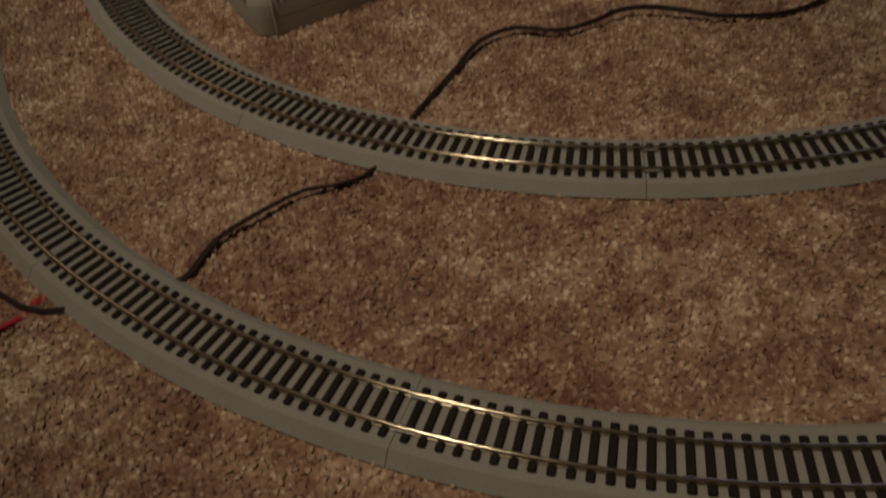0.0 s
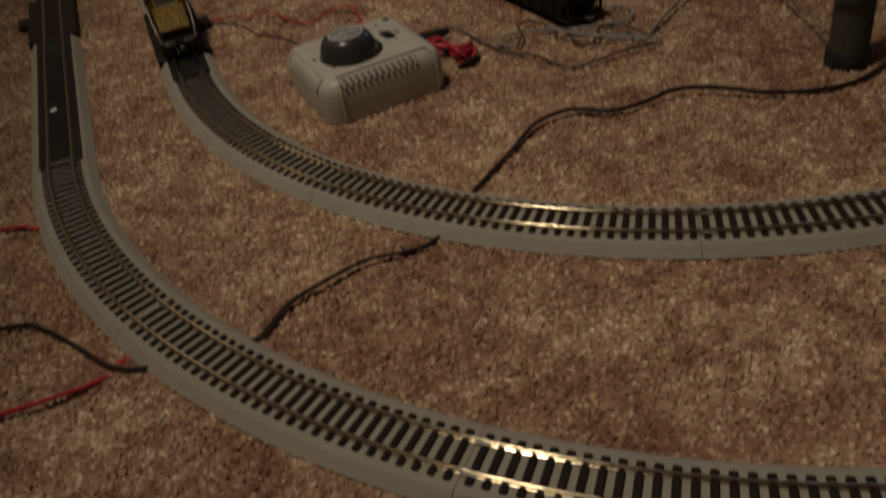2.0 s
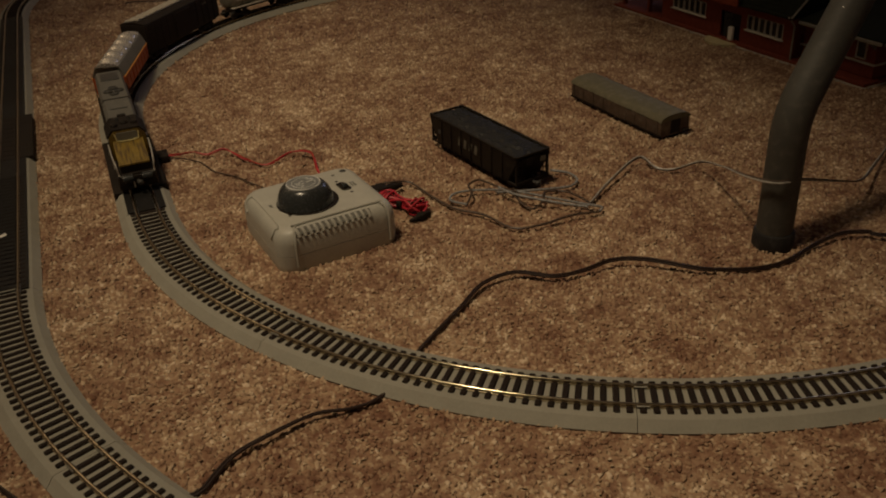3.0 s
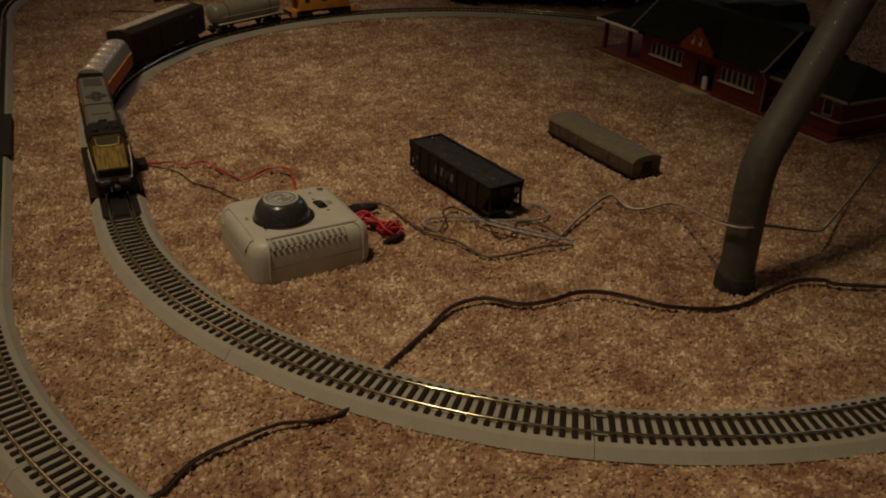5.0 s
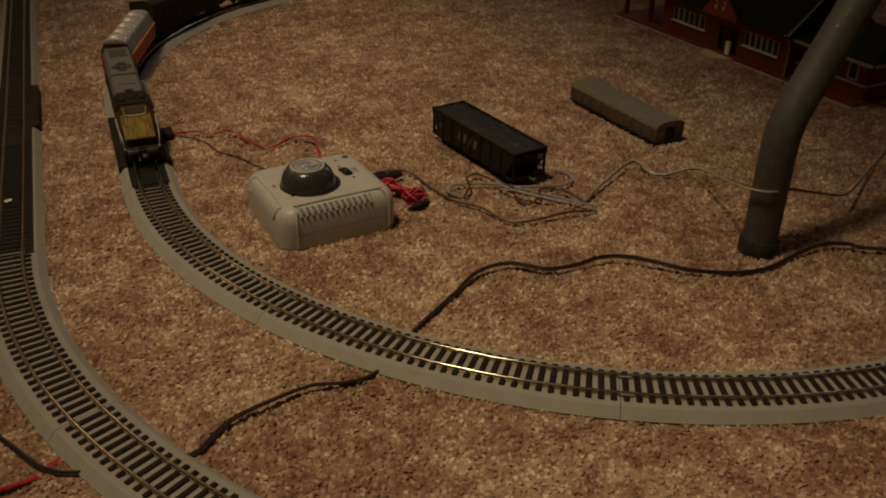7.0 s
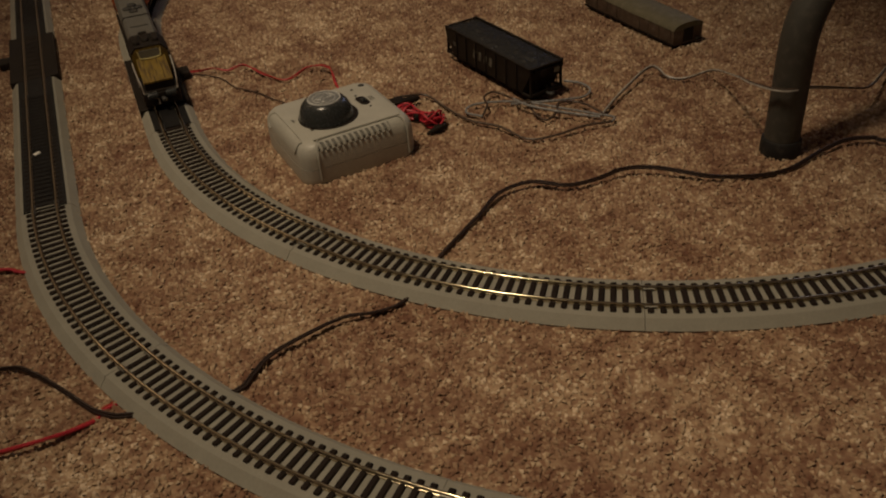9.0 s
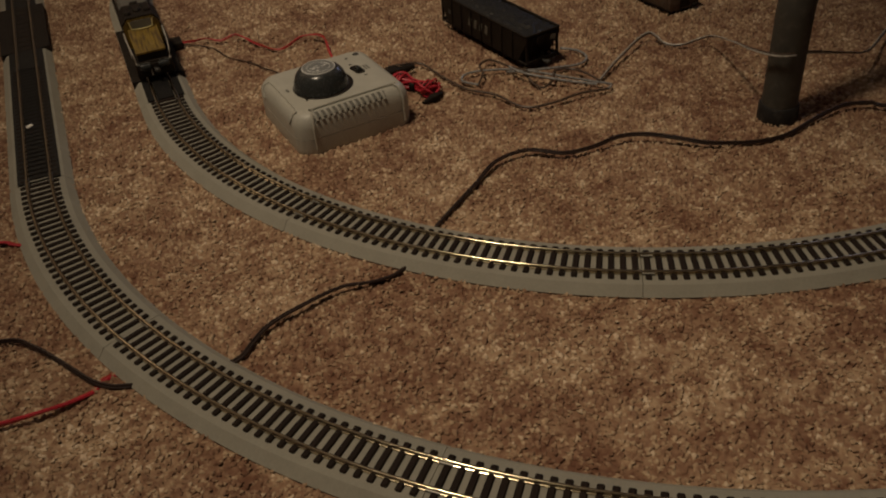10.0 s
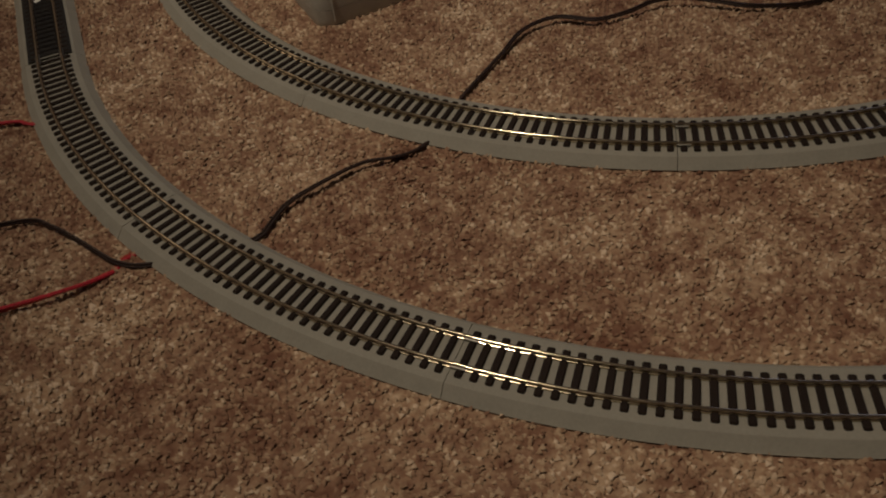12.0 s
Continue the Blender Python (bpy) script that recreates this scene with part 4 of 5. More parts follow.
    for k in range(2):
        part("printed_bar", box((0.0014, 0.0085, 0.0002), (0.0325 + k * 0.0024, 0.0040, 0.0342)), M_VENT, t, "faint printed lettering bar")
    part("indicator", lathe(((0.0030, 0.0330), (0.0030, 0.0340), (0.0022, 0.0346), (0.0008, 0.0348)), 16, (0.0370, 0.0325, 0)), M_DARKGREY, t, "dark round indicator lamp")
    return t


controller(pose(-0.3318, -0.1002, 0.0, 0, 0, 6.0))


def tied_bundle(m, half, strands, seed):
    """A hank of thin red and black lead, folded to and fro and tied at its waist, lying along x."""
    t = empty("wire_bundle", m, "hank of thin red and black lead tied with black tie", "wire")
    rr = random.Random(seed)
    for k in range(strands):
        wide, lift, reach = rr.uniform(0.0045, 0.0120), rr.uniform(0.0030, 0.0120), half * rr.uniform(0.66, 1.06)
        sway, loop = rr.uniform(-0.0022, 0.0022), []
        for q in range(25):
            a = 2 * math.pi * q / 24 + 0.2 * k
            u = math.cos(a)
            waist = 0.16 + 0.84 * abs(u) ** 1.3
            end = max(0.0, abs(u) - 0.72) * 0.010
            loop.append((reach * u, wide * waist * math.sin(a) * (1.5 if abs(u) > 0.5 else 1.0) + sway * waist, 0.0016 + lift * (0.55 + 0.45 * math.sin(a * 2 + k)) * (0.75 + 0.25 * waist) + end * math.sin(a + k)))
        part("insulation", cable(loop, 0.00098, 6, 0.003), M_CORD if k % 4 == 3 else M_DARKRED, t, "black lead" if k % 4 == 3 else "red lead")
    for end in (-1, 1):
        for k in range(4):
            x, rad = end * half * (0.50 + 0.11 * k), 0.0056 + rr.uniform(-0.0012, 0.0014)
            ringline = [(x + 0.0008 * math.sin(a * 0.9), rad * 1.15 * math.cos(a), 0.0050 + rad * math.sin(a)) for a in (2 * math.pi * q / 16 for q in range(17))]
            part("insulation", cable(ringline, 0.00100, 6, 0.002), M_DARKRED, t, "red lead wound round the hank")
    tie = [(0.0012 * q / 8 - 0.0030, 0.0040 * math.cos(q * 0.785), 0.0046 + 0.0040 * math.sin(q * 0.785)) for q in range(33)]
    part("tie", cable(tie, 0.0010, 6, 0.002), M_BLACK, t, "black tie round the waist")
    return t


tied_bundle(pose(-0.2570, -0.0910, 0.0005, 0, 0, -58), 0.0250, 16, 4)
plug = empty("lead_plug", pose(-0.2475, -0.1165, 0.0, 0, 0, 20), "small black plug at the end of the lead", "plug")
part("plug_body", box((0.011, 0.0075, 0.0065), (0, 0, 0.0030), 0.0014), M_BLACK, plug)
part("plug_boot", lathe(((0.0030, 0), (0.0026, 0.004), (0.0014, 0.010)), 12, (-0.005, 0, 0.0032), Matrix.Rotation(-math.pi / 2, 4, "Y")), M_BLACK, plug, "tapered black boot")

socket = empty("lead_socket", pose(-0.2690, -0.0610, 0.0, 0, 0, 8), "black lead socket at the controller's side", "plug")
part("socket_body", box((0.020, 0.013, 0.010), (0, 0, 0.006), 0.002), M_BLACK, socket)
part("strain_relief", lathe(((0.0042, 0), (0.0036, 0.008), (0.0022, 0.016)), 12, (0.009, 0, 0.006), Matrix.Rotation(math.pi / 2, 4, "Y")), M_BLACK, socket)

# ---- cables ----
CORD_A = [(-0.6010, -0.2710, 0.0035), (-0.5850, -0.2840, 0.0035), (-0.5700, -0.3060, 0.0030), (-0.5560, -0.3290, 0.0021), (-0.5480, -0.3380, 0.0017), (-0.5370, -0.3440, 0.0010)]
CORD_B = [(-0.4750, -0.3540, 0.0017), (-0.4640, -0.3460, 0.0026), (-0.4510, -0.3360, 0.0039), (-0.4320, -0.3300, 0.0048), (-0.4010, -0.3230, 0.0044), (-0.3800, -0.3260, 0.0030), (-0.3610, -0.3230, 0.0017)]
CORD_C = [(-0.3170, -0.2860, 0.0021), (-0.2950, -0.2700, 0.0026), (-0.2750, -0.2560, 0.0035), (-0.2510, -0.2390, 0.0048), (-0.2240, -0.2370, 0.0053), (-0.2020, -0.2540, 0.0048), (-0.1800, -0.2580, 0.0053), (-0.1550, -0.2570, 0.0066), (-0.1360, -0.2660, 0.0071), (-0.1200, -0.2800, 0.0062), (-0.1050, -0.2940, 0.0048), (-0.0870, -0.3030, 0.0035), (-0.0670, -0.3100, 0.0026), (-0.0430, -0.3120, 0.0026), (-0.0100, -0.3050, 0.0039), (0.0180, -0.3030, 0.0057), (0.0390, -0.3110, 0.0053), (0.0420, -0.3170, 0.0048)]
RED_A = [(-0.6013, -0.3446, 0.0040), (-0.5835, -0.3465, 0.0050), (-0.5691, -0.3439, 0.0026), (-0.5590, -0.3405, 0.0008), (-0.5530, -0.3365, -0.0012), (-0.5471, -0.3311, -0.0002)]
RED_B = [(-0.6006, -0.1563, 0.0030), (-0.5908, -0.1617, 0.0010)]
RED_C = [(-0.4224, 0.1246, 0.0040), (-0.4108, 0.1167, 0.0060), (-0.3995, 0.1159, 0.0060), (-0.3874, 0.1070, 0.0040), (-0.3723, 0.1082, 0.0060), (-0.3638, 0.0957, 0.0050), (-0.3566, 0.0779, 0.0040), (-0.3399, 0.0545, 0.0030), (-0.3135, 0.0655, 0.0060), (-0.2974, 0.0498, 0.0080), (-0.3018, 0.0123, 0.0060)]
DARK_C = [(-0.4230, 0.1228, 0.0030), (-0.3981, 0.0985, 0.0020), (-0.3878, 0.0662, 0.0020), (-0.3731, 0.0452, 0.0020), (-0.3641, 0.0254, 0.0020)]
CLEAR = [(-0.1155, -0.1636, 0.0030), (-0.0815, -0.1403, 0.0060), (-0.0351, -0.1142, 0.0080), (-0.0295, -0.1333, 0.0040), (-0.0191, -0.1442, 0.0040), (0.0009, -0.1567, 0.0120), (-0.0187, -0.2094, 0.0320), (-0.0398, -0.2538, 0.0480), (-0.0484, -0.2769, 0.0560), (-0.0478, -0.2869, 0.0580), (-0.0439, -0.2941, 0.0590), (-0.0354, -0.2960, 0.0585), (-0.0127, -0.2893, 0.0520), (0.0428, -0.2698, 0.0300), (0.0762, -0.2617, 0.0200), (0.1246, -0.2318, 0.0120)]
GREY_A = [(-0.2650, -0.0460, 0.0060), (-0.2503, -0.0508, 0.0070), (-0.2349, -0.0530, 0.0040), (-0.2276, -0.0884, 0.0030), (-0.2194, -0.1185, 0.0030), (-0.2039, -0.1422, 0.0040), (-0.1928, -0.1722, 0.0030), (-0.1707, -0.1797, 0.0040), (-0.1436, -0.1787, 0.0050), (-0.1187, -0.1821, 0.0040)]
GREY_B = [(-0.1187, -0.1821, 0.0040), (-0.1135, -0.1780, 0.0050), (-0.1223, -0.1701, 0.0060), (-0.1413, -0.1461, 0.0060), (-0.1609, -0.1212, 0.0060), (-0.1753, -0.1060, 0.0050), (-0.1980, -0.0958, 0.0050), (-0.2112, -0.0944, 0.0040), (-0.2174, -0.1047, 0.0040), (-0.2075, -0.1159, 0.0030)]
GREY_C = [(-0.2075, -0.1159, 0.0030), (-0.1981, -0.1056, 0.0080), (-0.1949, -0.0918, 0.0080), (-0.1805, -0.0824, 0.0060), (-0.1715, -0.1041, 0.0060), (-0.1648, -0.1236, 0.0080)]
GREY_D = [(-0.1134, -0.0915, 0.0040), (-0.1029, -0.1038, 0.0040), (-0.1022, -0.1196, 0.0040), (-0.1148, -0.1292, 0.0040), (-0.1369, -0.1283, 0.0060), (-0.1557, -0.1219, 0.0060), (-0.1804, -0.1165, 0.0080)]
GREY_E = [(-0.1182, -0.1678, 0.0050), (-0.1228, -0.1523, 0.0070), (-0.1281, -0.1376, 0.0060), (-0.1441, -0.1364, 0.0080), (-0.1503, -0.1455, 0.0060), (-0.1637, -0.1523, 0.0040), (-0.1670, -0.1381, 0.0040), (-0.1665, -0.1267, 0.0060)]
GREY_F = [(-0.1255, -0.1753, 0.0070), (-0.1424, -0.1577, 0.0070), (-0.1596, -0.1395, 0.0080), (-0.1709, -0.1248, 0.0090), (-0.1743, -0.1097, 0.0090)]


def wire(name, lines, r, mat, label, category="wire", group=""):
    t = empty(name, Matrix.Identity(4), label, category, group)
    for line in lines:
        part("insulation", cable(line, r, 8), mat, t)
    return t


power_cord = empty("power_cord", Matrix.Identity(4), "black twin power cord winding under both tracks", "cable")
cord_line = smooth_line([(-0.74, -0.245, 0.004), (-0.66, -0.262, 0.005)] + CORD_A + [(-0.505, -0.352, 0.000)] + CORD_B + [(-0.340, -0.305, 0.000)] + CORD_C + [(0.10, -0.345, 0.004), (0.20, -0.395, 0.004), (0.33, -0.40, 0.004)])
for side in (-1, 1):
    run = []
    for k, p in enumerate(cord_line):
        t = cord_line[min(k + 1, len(cord_line) - 1)] - cord_line[max(k - 1, 0)]
        twist = 0.9 * math.sin(k * 0.045) + 0.4
        n = Vector((-t.y, t.x, 0)).normalized()
        run.append(p + side * 0.00080 * (n * math.cos(twist) + Vector((0, 0, 1)) * math.sin(twist)))
    part("conductor", cable(run, 0.00092, 8, smoothed=False), M_CORD, power_cord)


def twisted(name, points, r, pitch, mats, label):
    """Two strands twisted round each other along a smooth line."""
    t = empty(name, Matrix.Identity(4), label, "wire")
    mid = smooth_line(points, 0.002)
    for side, mat in zip((1, -1), mats):
        run = []
        for k, p in enumerate(mid):
            way = mid[min(k + 1, len(mid) - 1)] - mid[max(k - 1, 0)]
            n, a = Vector((-way.y, way.x, 0)).normalized(), pitch * k
            run.append(p + side * r * (n * math.cos(a) + Vector((0, 0, 1)) * math.sin(a)))
        part("strand", cable(run, r, 6, smoothed=False), mat, t)
    return t


twisted("feeder_wire", [(-0.72, -0.330, 0.003), (-0.65, -0.340, 0.004)] + RED_A + [(-0.520, -0.325, -0.002)], 0.0011, 0.035, (M_DARKRED, M_RED), "red twin feeder wire running under the track")
twisted("feeder_wire", [(-0.70, -0.150, 0.003), (-0.64, -0.150, 0.004)] + RED_B + [(-0.565, -0.175, 0.000)], 0.0011, 0.05, (M_DARKRED, M_RED), "short red feeder wire on carpet beside the track")
twisted("feeder_wire", [(-0.431, 0.125, 0.004)] + RED_C + [(-0.3040, -0.030, 0.004), (-0.305, -0.047, 0.008)], 0.00066, 0.16, (M_RED, M_DARKRED), "thin twisted red feeder wire from track to controller")
wire("feeder_wire", [[(-0.431, 0.127, 0.003)] + DARK_C + [(-0.352, 0.000, 0.002), (-0.345, -0.030, 0.002)]], 0.0007, M_BROWNWIRE, "thin dark feeder wire lying in the carpet pile")
twisted("speaker_wire", CLEAR + [(0.19, -0.19, 0.004), (0.252, -0.152, 0.004), (0.34, -0.10, 0.004)], 0.00068, 0.028, (M_CLEAR, M_BROWNWIRE), "clear grey and brown twin wire looped round the tube leg")
tangle_wire = wire("grey_wire_tangle", [GREY_B, GREY_D, GREY_F], 0.0011, M_GREYWIRE, "tangled grey and brown wire by the black hopper car")
for line in (GREY_A, GREY_C, GREY_E):
    part("insulation", cable(line, 0.0010, 8), M_BROWNWIRE, tangle_wire, "dark brown wire")


# ---- bent tube leg ----
leg = empty("tube_leg", pose(-0.0300, -0.2840, 0), "grey enamelled bent tube leg with black rubber foot", "furniture leg")
line = [Vector((0, 0, 0.004)), Vector((0.0004, 0.0002, 0.078))]
lean = Vector((0.0064, 0.0015, 0.0086)).normalized()
for k in range(1, 13):
    f = k / 12
    way = (Vector((0, 0, 1)).lerp(lean, f * f * (3 - 2 * f))).normalized()
    line.append(line[-1] + way * 0.0046)
knee = line[-1].copy()
line += [knee + lean * 0.10, knee + lean * 0.70]
part("tube", cable(line, 0.0133, 32, smoothed=False), M_TUBE, leg, "grey painted steel tube", smooth=60)
part("rubber_foot", lathe(((0.0135, -0.0045), (0.0150, -0.0035), (0.0153, 0.002), (0.0150, 0.0115), (0.0140, 0.0130), (0.0100, 0.0132)), 32, (0, 0, 0)), M_RUBBER, leg, "black rubber foot cap")
rng = random.Random(5)
# Silver specks turned towards the camera stand in for glints on the tube.
facing = Vector((-0.46, -0.47, 0.21)).normalized()
facing = (facing - lean * facing.dot(lean)).normalized()
across = lean.cross(facing).normalized()
for k in range(22):
    at = knee + lean * (0.045 + 0.0085 * k + rng.uniform(-0.003, 0.003))
    turned = rng.gauss(0.32, 0.06)
    out = (facing * math.cos(turned) - across * math.sin(turned)).normalized()
    size = rng.uniform(0.6, 1.2)
    part("glint_speck", lathe(((0.0005 * size, -0.0006), (0.0005 * size, 0), (0.0003 * size, 0.0003)), 7, at + out * 0.0132, out.to_track_quat("Z", "Y").to_matrix().to_4x4()), M_SILVER, leg, "tiny silver speck standing in for a glint")


# ---- model railway station ----
def station(m):
    t = empty("model_station", m, "brick-red model railway station with dark green roof", "model building")
    part("plinth", box((0.246, 0.128, 0.007), (0.223, 0.064, 0.0015), 0.0008, 1), M_BRICK, t, "brick-red base under the station")
    part("plinth", box((0.096, 0.100, 0.007), (0.394, 0.050, 0.0014), 0.0008, 1), M_BRICK, t, "brick-red base under the side wing")
    part("porch_floor", box((0.101, 0.110, 0.006), (0.0490, 0.055, 0.0012), 0.0008, 1), M_BRICK, t, "red porch floor")
    part("base_edging", box((0.442, 0.0022, 0.0022), (0.221, -0.0012, 0.0000)), M_WHITE, t, "thin pale base edging")
    part("base_edging", box((0.0022, 0.100, 0.0022), (0.4432, 0.050, 0.0000)), M_WHITE, t)
    # front wall built round its openings
    wall_y, thick = 0.006, 0.003
    openings = [(0.123, 0.187, 0.023, 0.041), (0.215, 0.250, 0.005, 0.038), (0.260, 0.318, 0.023, 0.041)]
    edges = [0.102] + [v for o in openings for v in o[:2]] + [0.335]
    for a, c in zip(edges[::2], edges[1::2]):
        part("front_wall", box((c - a, thick, 0.050), ((a + c) / 2, wall_y, 0.029)), M_BRICK, t, smooth=0)
    for a, c, z0, z1 in openings:
        if z0 > 0.01:
            part("front_wall", box((c - a, thick, z0 - 0.004), ((a + c) / 2, wall_y, (z0 + 0.004) / 2)), M_BRICK, t, smooth=0)
        part("front_wall", box((c - a, thick, 0.054 - z1), ((a + c) / 2, wall_y, (0.054 + z1) / 2)), M_BRICK, t, smooth=0)
    for x in (0.1035, 0.3335):
        gable = [(0.008, 0.004), (0.008, 0.054), (0.044, 0.0930), (0.075, 0.0930), (0.120, 0.054), (0.120, 0.004)]
        part("end_wall", prism(gable, 0.003, m=Matrix.Translation((x + 0.0015, 0, 0)) @ Matrix.Rotation(math.pi / 2, 4, "Z")), M_BRICK, t, "brick-red gable wall", smooth=0)
    part("back_wall", box((0.230, 0.003, 0.050), (0.2185, 0.1195, 0.029)), M_BRICK, t)
    for a, c, z0, z1 in (openings[0], openings[2]):
        part("window_sill", box((c - a + 0.004, 0.004, 0.0016), ((a + c) / 2, wall_y - 0.002, z0 - 0.0006), 0.0003, 1), M_WHITE, t, "white window sill")
        for k in range(6):
            x = a + (c - a) * (k + 0.5) / 6
            win = part("window", box(((c - a) / 6 - 0.002, 0.0006, z1 - z0), (x, wall_y + 0.0008, (z0 + z1) / 2)), M_PANE, t, "dark narrow window with white frame")
            fr = bmesh.new()
            for dx in (-1, 1):
                box((0.0011, 0.0016, z1 - z0), (x + dx * ((c - a) / 12 - 0.0007), wall_y - 0.0006, (z0 + z1) / 2), bm=fr)
            box(((c - a) / 6, 0.0016, 0.0010), (x, wall_y - 0.0006, z1), bm=fr)
            box(((c - a) / 6, 0.0016, 0.0010), (x, wall_y - 0.0006, z0 + 0.0005), bm=fr)
            part("window_frame", fr, M_WHITE, win, "white window frame", smooth=0)
    part("door", box((0.014, 0.0012, 0.031), (0.226, wall_y + 0.0010, 0.0205)), M_PANE, t, "dark double door")
    part("door_post", box((0.0075, 0.004, 0.0170), (0.2370, wall_y - 0.0035, 0.0130), 0.0006, 1), M_PAPER, t, "white door post")
    part("doorway", box((0.021, 0.0010, 0.033), (0.2395, wall_y + 0.0012, 0.0215)), M_BLACK, t)
    step = [(0.0250 * math.cos(radians(a)), -0.019 * math.sin(radians(a))) for a in range(0, 181, 15)]
    part("door_step", loft([(step, -0.0020), (step, 0.0030)], at=(0.226, 0.000, 0)), M_STONE, t, "pale half-round stone door step")

    def roof(name, x0, x1, y0, y1, ze, zr, hip=0.0, label="dark green shingle roof"):
        yr = (y0 + y1) / 2
        b = bmesh.new()
        v = [b.verts.new(p) for p in ((x0, y0, ze), (x1, y0, ze), (x1, y1, ze), (x0, y1, ze), (x0 + hip, yr, zr), (x1 - hip, yr, zr), (x0, y0, ze - 0.0025), (x1, y0, ze - 0.0025), (x1, y1, ze - 0.0025), (x0, y1, ze - 0.0025))]
        for f in ((0, 1, 5, 4), (1, 2, 5), (2, 3, 4, 5), (3, 0, 4), (0, 6, 7, 1), (1, 7, 8, 2), (2, 8, 9, 3), (3, 9, 6, 0), (9, 8, 7, 6)):
            b.faces.new([v[i] for i in f])
        return part(name, b, M_ROOF, t, label, smooth=0)

    slope = [(-0.010, 0.0535), (-0.010, 0.0560), (0.041, 0.0985), (0.078, 0.0985), (0.136, 0.0560), (0.136, 0.0535)]
    main = part("main_roof", prism(slope, 0.244, m=Matrix.Translation((0.340, 0, 0)) @ Matrix.Rotation(math.pi / 2, 4, "Z")), M_ROOF, t, "dark green shingle roof with flat top", smooth=0)
    for k in range(9):
        part("shingle_course", box((0.244, 0.0012, 0.0010), (0.218, -0.0066 + k * 0.0052, 0.0591 + k * 0.00433), rot=Matrix.Rotation(0.695, 4, "X")), M_ROOF, main)
    roof("porch_roof", 0.006, 0.110, -0.004, 0.120, 0.0500, 0.0760, hip=0.045)
    part("rear_gable", prism([(0.176, 0.0700), (0.180, 0.0990), (0.232, 0.1095), (0.258, 0.1150), (0.279, 0.1150), (0.290, 0.1010), (0.296, 0.0700)], 0.050, m=Matrix.Translation((0, 0.058, 0))), M_ROOF, t, "dark rear roof block above the ridge", smooth=0)
    roof("wing_roof", 0.341, 0.455, 0.002, 0.112, 0.0530, 0.0790, hip=0.030)
    part("eave_trim", box((0.096, 0.0016, 0.0030), (0.0540, -0.0046, 0.0492)), M_PAPER, t, "white eave trim")
    for x, top in ((0.3415, 0.0985), (0.0955, 0.0985)):
        part("rake_trim", cable([(x, -0.0105, 0.0560), (x, 0.0405, top)], 0.0013, 6, smoothed=False), M_TRIM, t, "pale gable edge trim")
    part("downspout", cable([(0.337, -0.010, 0.0560), (0.337, -0.004, 0.0500), (0.337, 0.001, 0.0440), (0.337, 0.001, 0.0050)], 0.0013, 8, smoothed=False), M_TRIM, t, "pale downspout")
    dormer = [(0.198, 0.0520), (0.198, 0.0590), (0.2280, 0.0850), (0.258, 0.0590), (0.258, 0.0520)]
    part("dormer", prism(dormer, 0.040, m=Matrix.Translation((0, -0.0125, 0))), M_DORMER, t, "orange-red brick gabled dormer", smooth=0)
    part("dormer_roof", prism([(0.194, 0.0570), (0.2280, 0.0872), (0.262, 0.0570), (0.262, 0.0590), (0.2280, 0.0894), (0.194, 0.0590)], 0.040, m=Matrix.Translation((0, -0.0115, 0))), M_ROOF, t, "dark dormer roof", smooth=0)
    for x in (0.2215, 0.2345):
        part("dormer_window", box((0.0045, 0.0014, 0.0095), (x, -0.0131, 0.0665), 0.0003, 1), M_WHITE, t, "small white dormer window")
        part("dormer_pane", box((0.0026, 0.0008, 0.0040), (x - 0.0004, -0.0139, 0.0690)), M_PANE, t)
    for x in (0.066, 0.010):
        part("porch_post", box((0.0055, 0.0055, 0.044), (x, 0.012, 0.0260), 0.0006, 1), M_BRICK, t, "dark red porch post")
    # side wing
    part("wing_body", box((0.100, 0.090, 0.046), (0.3865, 0.063, 0.0285), 0.0006, 1), M_BRICK, t, "brick-red side wing")
    part("wing_band", box((0.103, 0.0030, 0.0020), (0.3865, 0.0170, 0.0210), 0.0003, 1), M_WHITE, t, "white sill band round the wing")
    part("wing_band", box((0.0030, 0.093, 0.0020), (0.4370, 0.063, 0.0210), 0.0003, 1), M_WHITE, t)
    part("wing_fascia", box((0.112, 0.0022, 0.0036), (0.398, 0.0010, 0.0500), 0.0004, 1), M_TRIM, t, "pale board along the wing eave")
    part("wing_fascia", box((0.0022, 0.106, 0.0036), (0.4560, 0.056, 0.0500), 0.0004, 1), M_TRIM, t)
    for x in (0.362, 0.400, 0.436):
        part("eave_bracket", prism([(0.0020, 0.0490), (0.0165, 0.0490), (0.0165, 0.0380)], 0.0020, m=Matrix.Translation((x, 0, 0)) @ Matrix.Rotation(math.pi / 2, 4, "Z")), M_TRIM, t, "pale eave bracket", smooth=0)
    part("wing_cornice", box((0.104, 0.0035, 0.0030), (0.3865, 0.0165, 0.0490), 0.0004, 1), M_WHITE, t, "pale cornice under the wing roof")
    for x in (0.360, 0.386, 0.418):
        win = part("window", box((0.011, 0.0010, 0.018), (x, 0.0178, 0.0345)), M_PANE, t, "dark window with pale frame")
        fr = box((0.0014, 0.0016, 0.020), (x - 0.0060, 0.0172, 0.0345))
        box((0.0014, 0.0016, 0.020), (x + 0.0060, 0.0172, 0.0345), bm=fr)
        box((0.0134, 0.0016, 0.0014), (x, 0.0172, 0.0250), bm=fr)
        part("window_frame", fr, M_WHITE, win, "white window frame", smooth=0)
    return t


station(pose(0.2557, 0.3743, 0, 0, 0, -86.44))


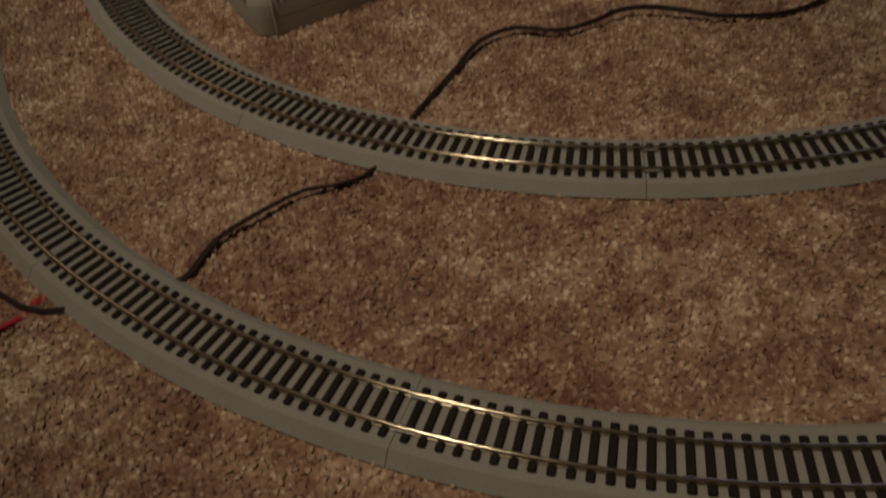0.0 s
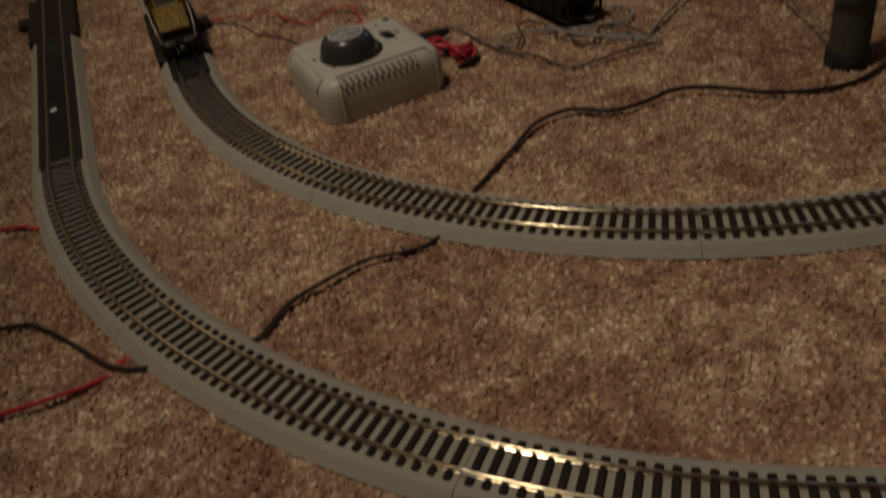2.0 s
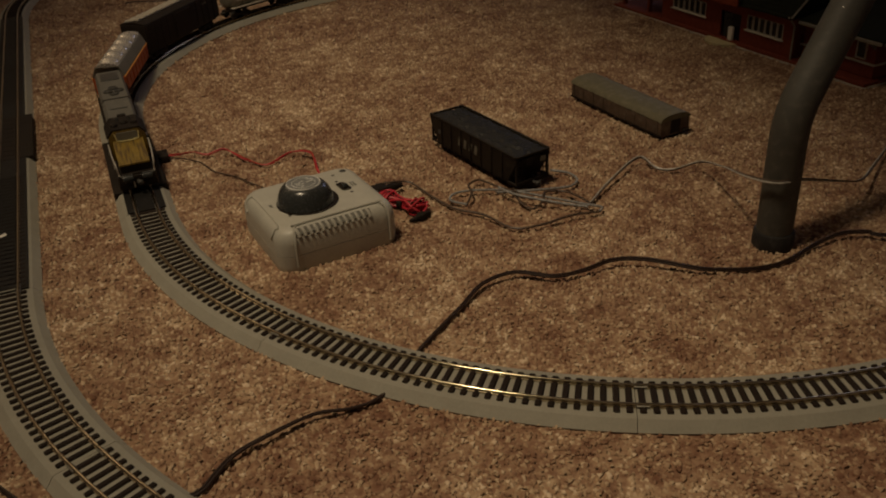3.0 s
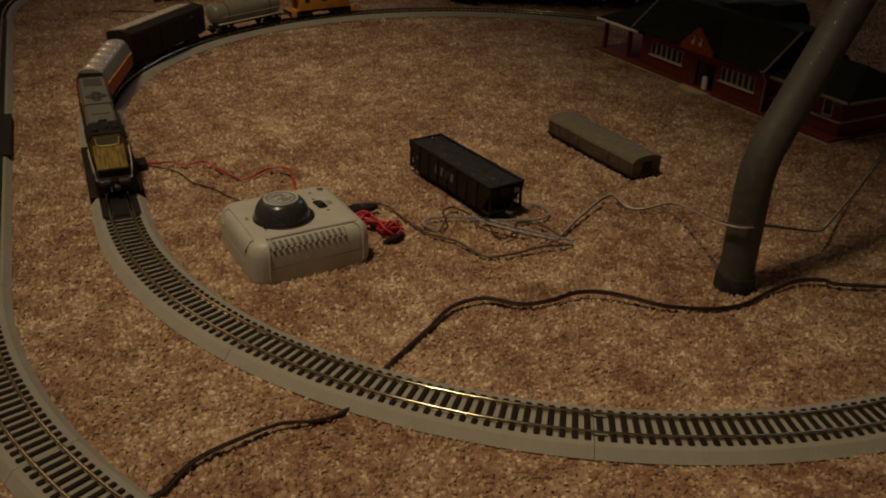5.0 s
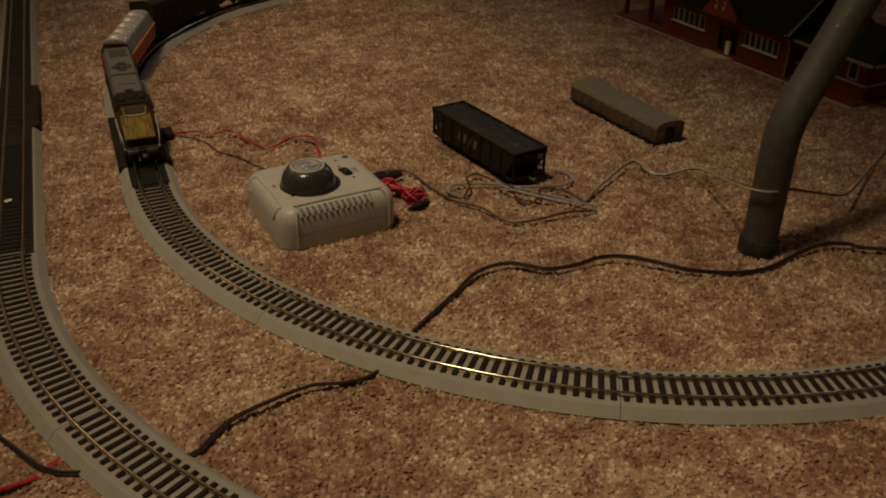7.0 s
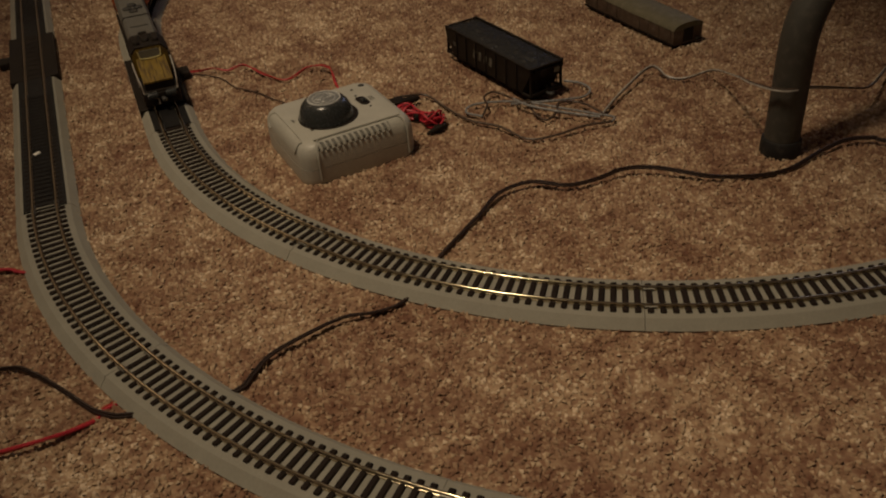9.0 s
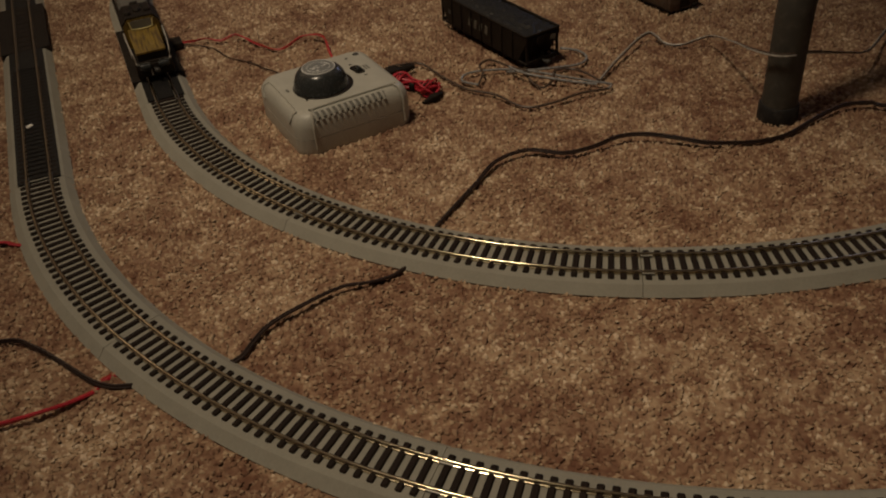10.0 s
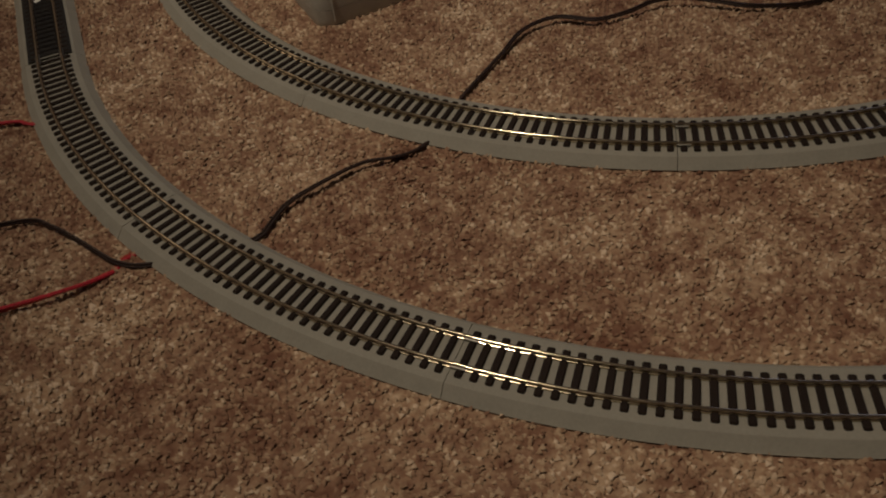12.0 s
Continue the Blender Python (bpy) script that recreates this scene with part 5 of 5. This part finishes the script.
# ---- far things on the carpet ----
def grey_building(m):
    t = empty("model_building", m, "long grey model building with dark windows", "model building")
    n, d, h = 0.300, 0.070, 0.060
    part("base", box((n + 0.010, d + 0.008, 0.009), (0, 0, 0.0010), 0.0012, 1), M_DARKBROWN, t, "dark base under the building")
    part("wall", box((n, d, h - 0.004), (0, 0, 0.004 + (h - 0.004) / 2), 0.0010, 1), M_FARGREY, t, "pale grey walls")
    part("roof", box((n + 0.008, d + 0.008, 0.004), (0, 0, h + 0.002), 0.001, 1), M_DARKGREY, t)
    for k in range(11):
        win = part("window", box((0.012, 0.0012, 0.018), (-n / 2 + 0.020 + k * 0.026, -d / 2 - 0.0002, 0.024)), M_PANE, t)
        part("window_frame", box((0.015, 0.0010, 0.002), (-n / 2 + 0.020 + k * 0.026, -d / 2 - 0.0006, 0.0142)), M_FARGREY, win)
    part("sill_band", box((n, 0.002, 0.003), (0, -d / 2 - 0.0008, 0.0085)), M_FARGREY, t)
    return t


grey_building(pose(-0.1640, 0.9480, 0, 0, 0, 1.5))


def dark_shed(m):
    t = empty("model_shed", m, "low dark brown model shed beyond the track", "model building")
    part("base", box((0.124, 0.066, 0.006), (0, 0, 0.0005), 0.001, 1), M_BLACK, t)
    part("wall", box((0.116, 0.058, 0.030), (0, 0, 0.0180), 0.0008, 1), M_DARKBROWN, t, "dark brown wall")
    part("roof", prism(((-0.061, 0.0330), (-0.061, 0.0350), (0, 0.0480), (0.061, 0.0350), (0.061, 0.0330)), 0.068, m=Matrix.Translation((0, -0.034, 0))), M_ROOF, t, "dark shingle roof", smooth=0)
    for k in range(4):
        part("door", box((0.016, 0.0012, 0.022), (-0.042 + k * 0.028, -0.0294, 0.0150), 0.0003, 1), M_PANE, t, "dark shed door")
    return t


dark_shed(pose(-0.3520, 1.0620, 0, 0, 0, -19.5))
wire("stray_wire", [[(-0.395, 0.838, 0.003), (-0.377, 0.832, 0.004), (-0.352, 0.819, 0.004), (-0.328, 0.812, 0.003), (-0.315, 0.815, 0.001)]], 0.0011, M_CORD, "short dark stray wire lying on the carpet")


def foliage(name, m, label, lumps, count, leaf, seed):
    """A crown of many small crossed leaf clumps round a few limbs."""
    t = empty(name, m, label, "model tree")
    r = random.Random(seed)
    b = bmesh.new()
    for k in range(count):
        c, rad, flat = lumps[r.randrange(len(lumps))]
        v = Vector((r.gauss(0, 1), r.gauss(0, 1), r.gauss(0, 1))).normalized() * rad * r.uniform(0.45, 1.08)
        at = Vector(c) + Vector((v.x, v.y, v.z * flat))
        at.z = max(at.z, 0.002)
        rot = Euler((r.uniform(0, 6), r.uniform(0, 6), r.uniform(0, 6))).to_matrix()
        s = leaf * r.uniform(0.6, 1.4)
        q = [b.verts.new(at + rot @ Vector(p) * s) for p in ((-1, 0, 0.2), (0, -0.6, 0), (1, 0, 0.25), (0, 0.6, -0.1), (0, 0, 0.7))]
        for f in ((0, 1, 4), (1, 2, 4), (2, 3, 4), (3, 0, 4), (0, 3, 2, 1)):
            b.faces.new([q[i] for i in f])
    part("crown", b, M_FOLIAGE, t, "dark clumped model foliage", smooth=0)
    limb = bmesh.new()
    for c, rad, flat in lumps:
        cable([(c[0] * 0.4, c[1] * 0.4, -0.003), (c[0] * 0.8, c[1] * 0.8, c[2] * 0.5), c], 0.003, 6, 0.02, bm=limb)
    part("limbs", limb, M_BLACK, t)
    return t


foliage("model_bush", pose(0.310, 0.700, 0), "dark green clumped model bushes behind the far track", [((-0.092, 0.047, 0.034), 0.046, 0.85), ((-0.030, 0.020, 0.040), 0.050, 0.85), ((0.038, -0.004, 0.038), 0.050, 0.85), ((0.104, -0.040, 0.036), 0.050, 0.85), ((0.170, -0.078, 0.036), 0.048, 0.85), ((0.232, -0.112, 0.036), 0.048, 0.85)], 3900, 0.0065, 11)
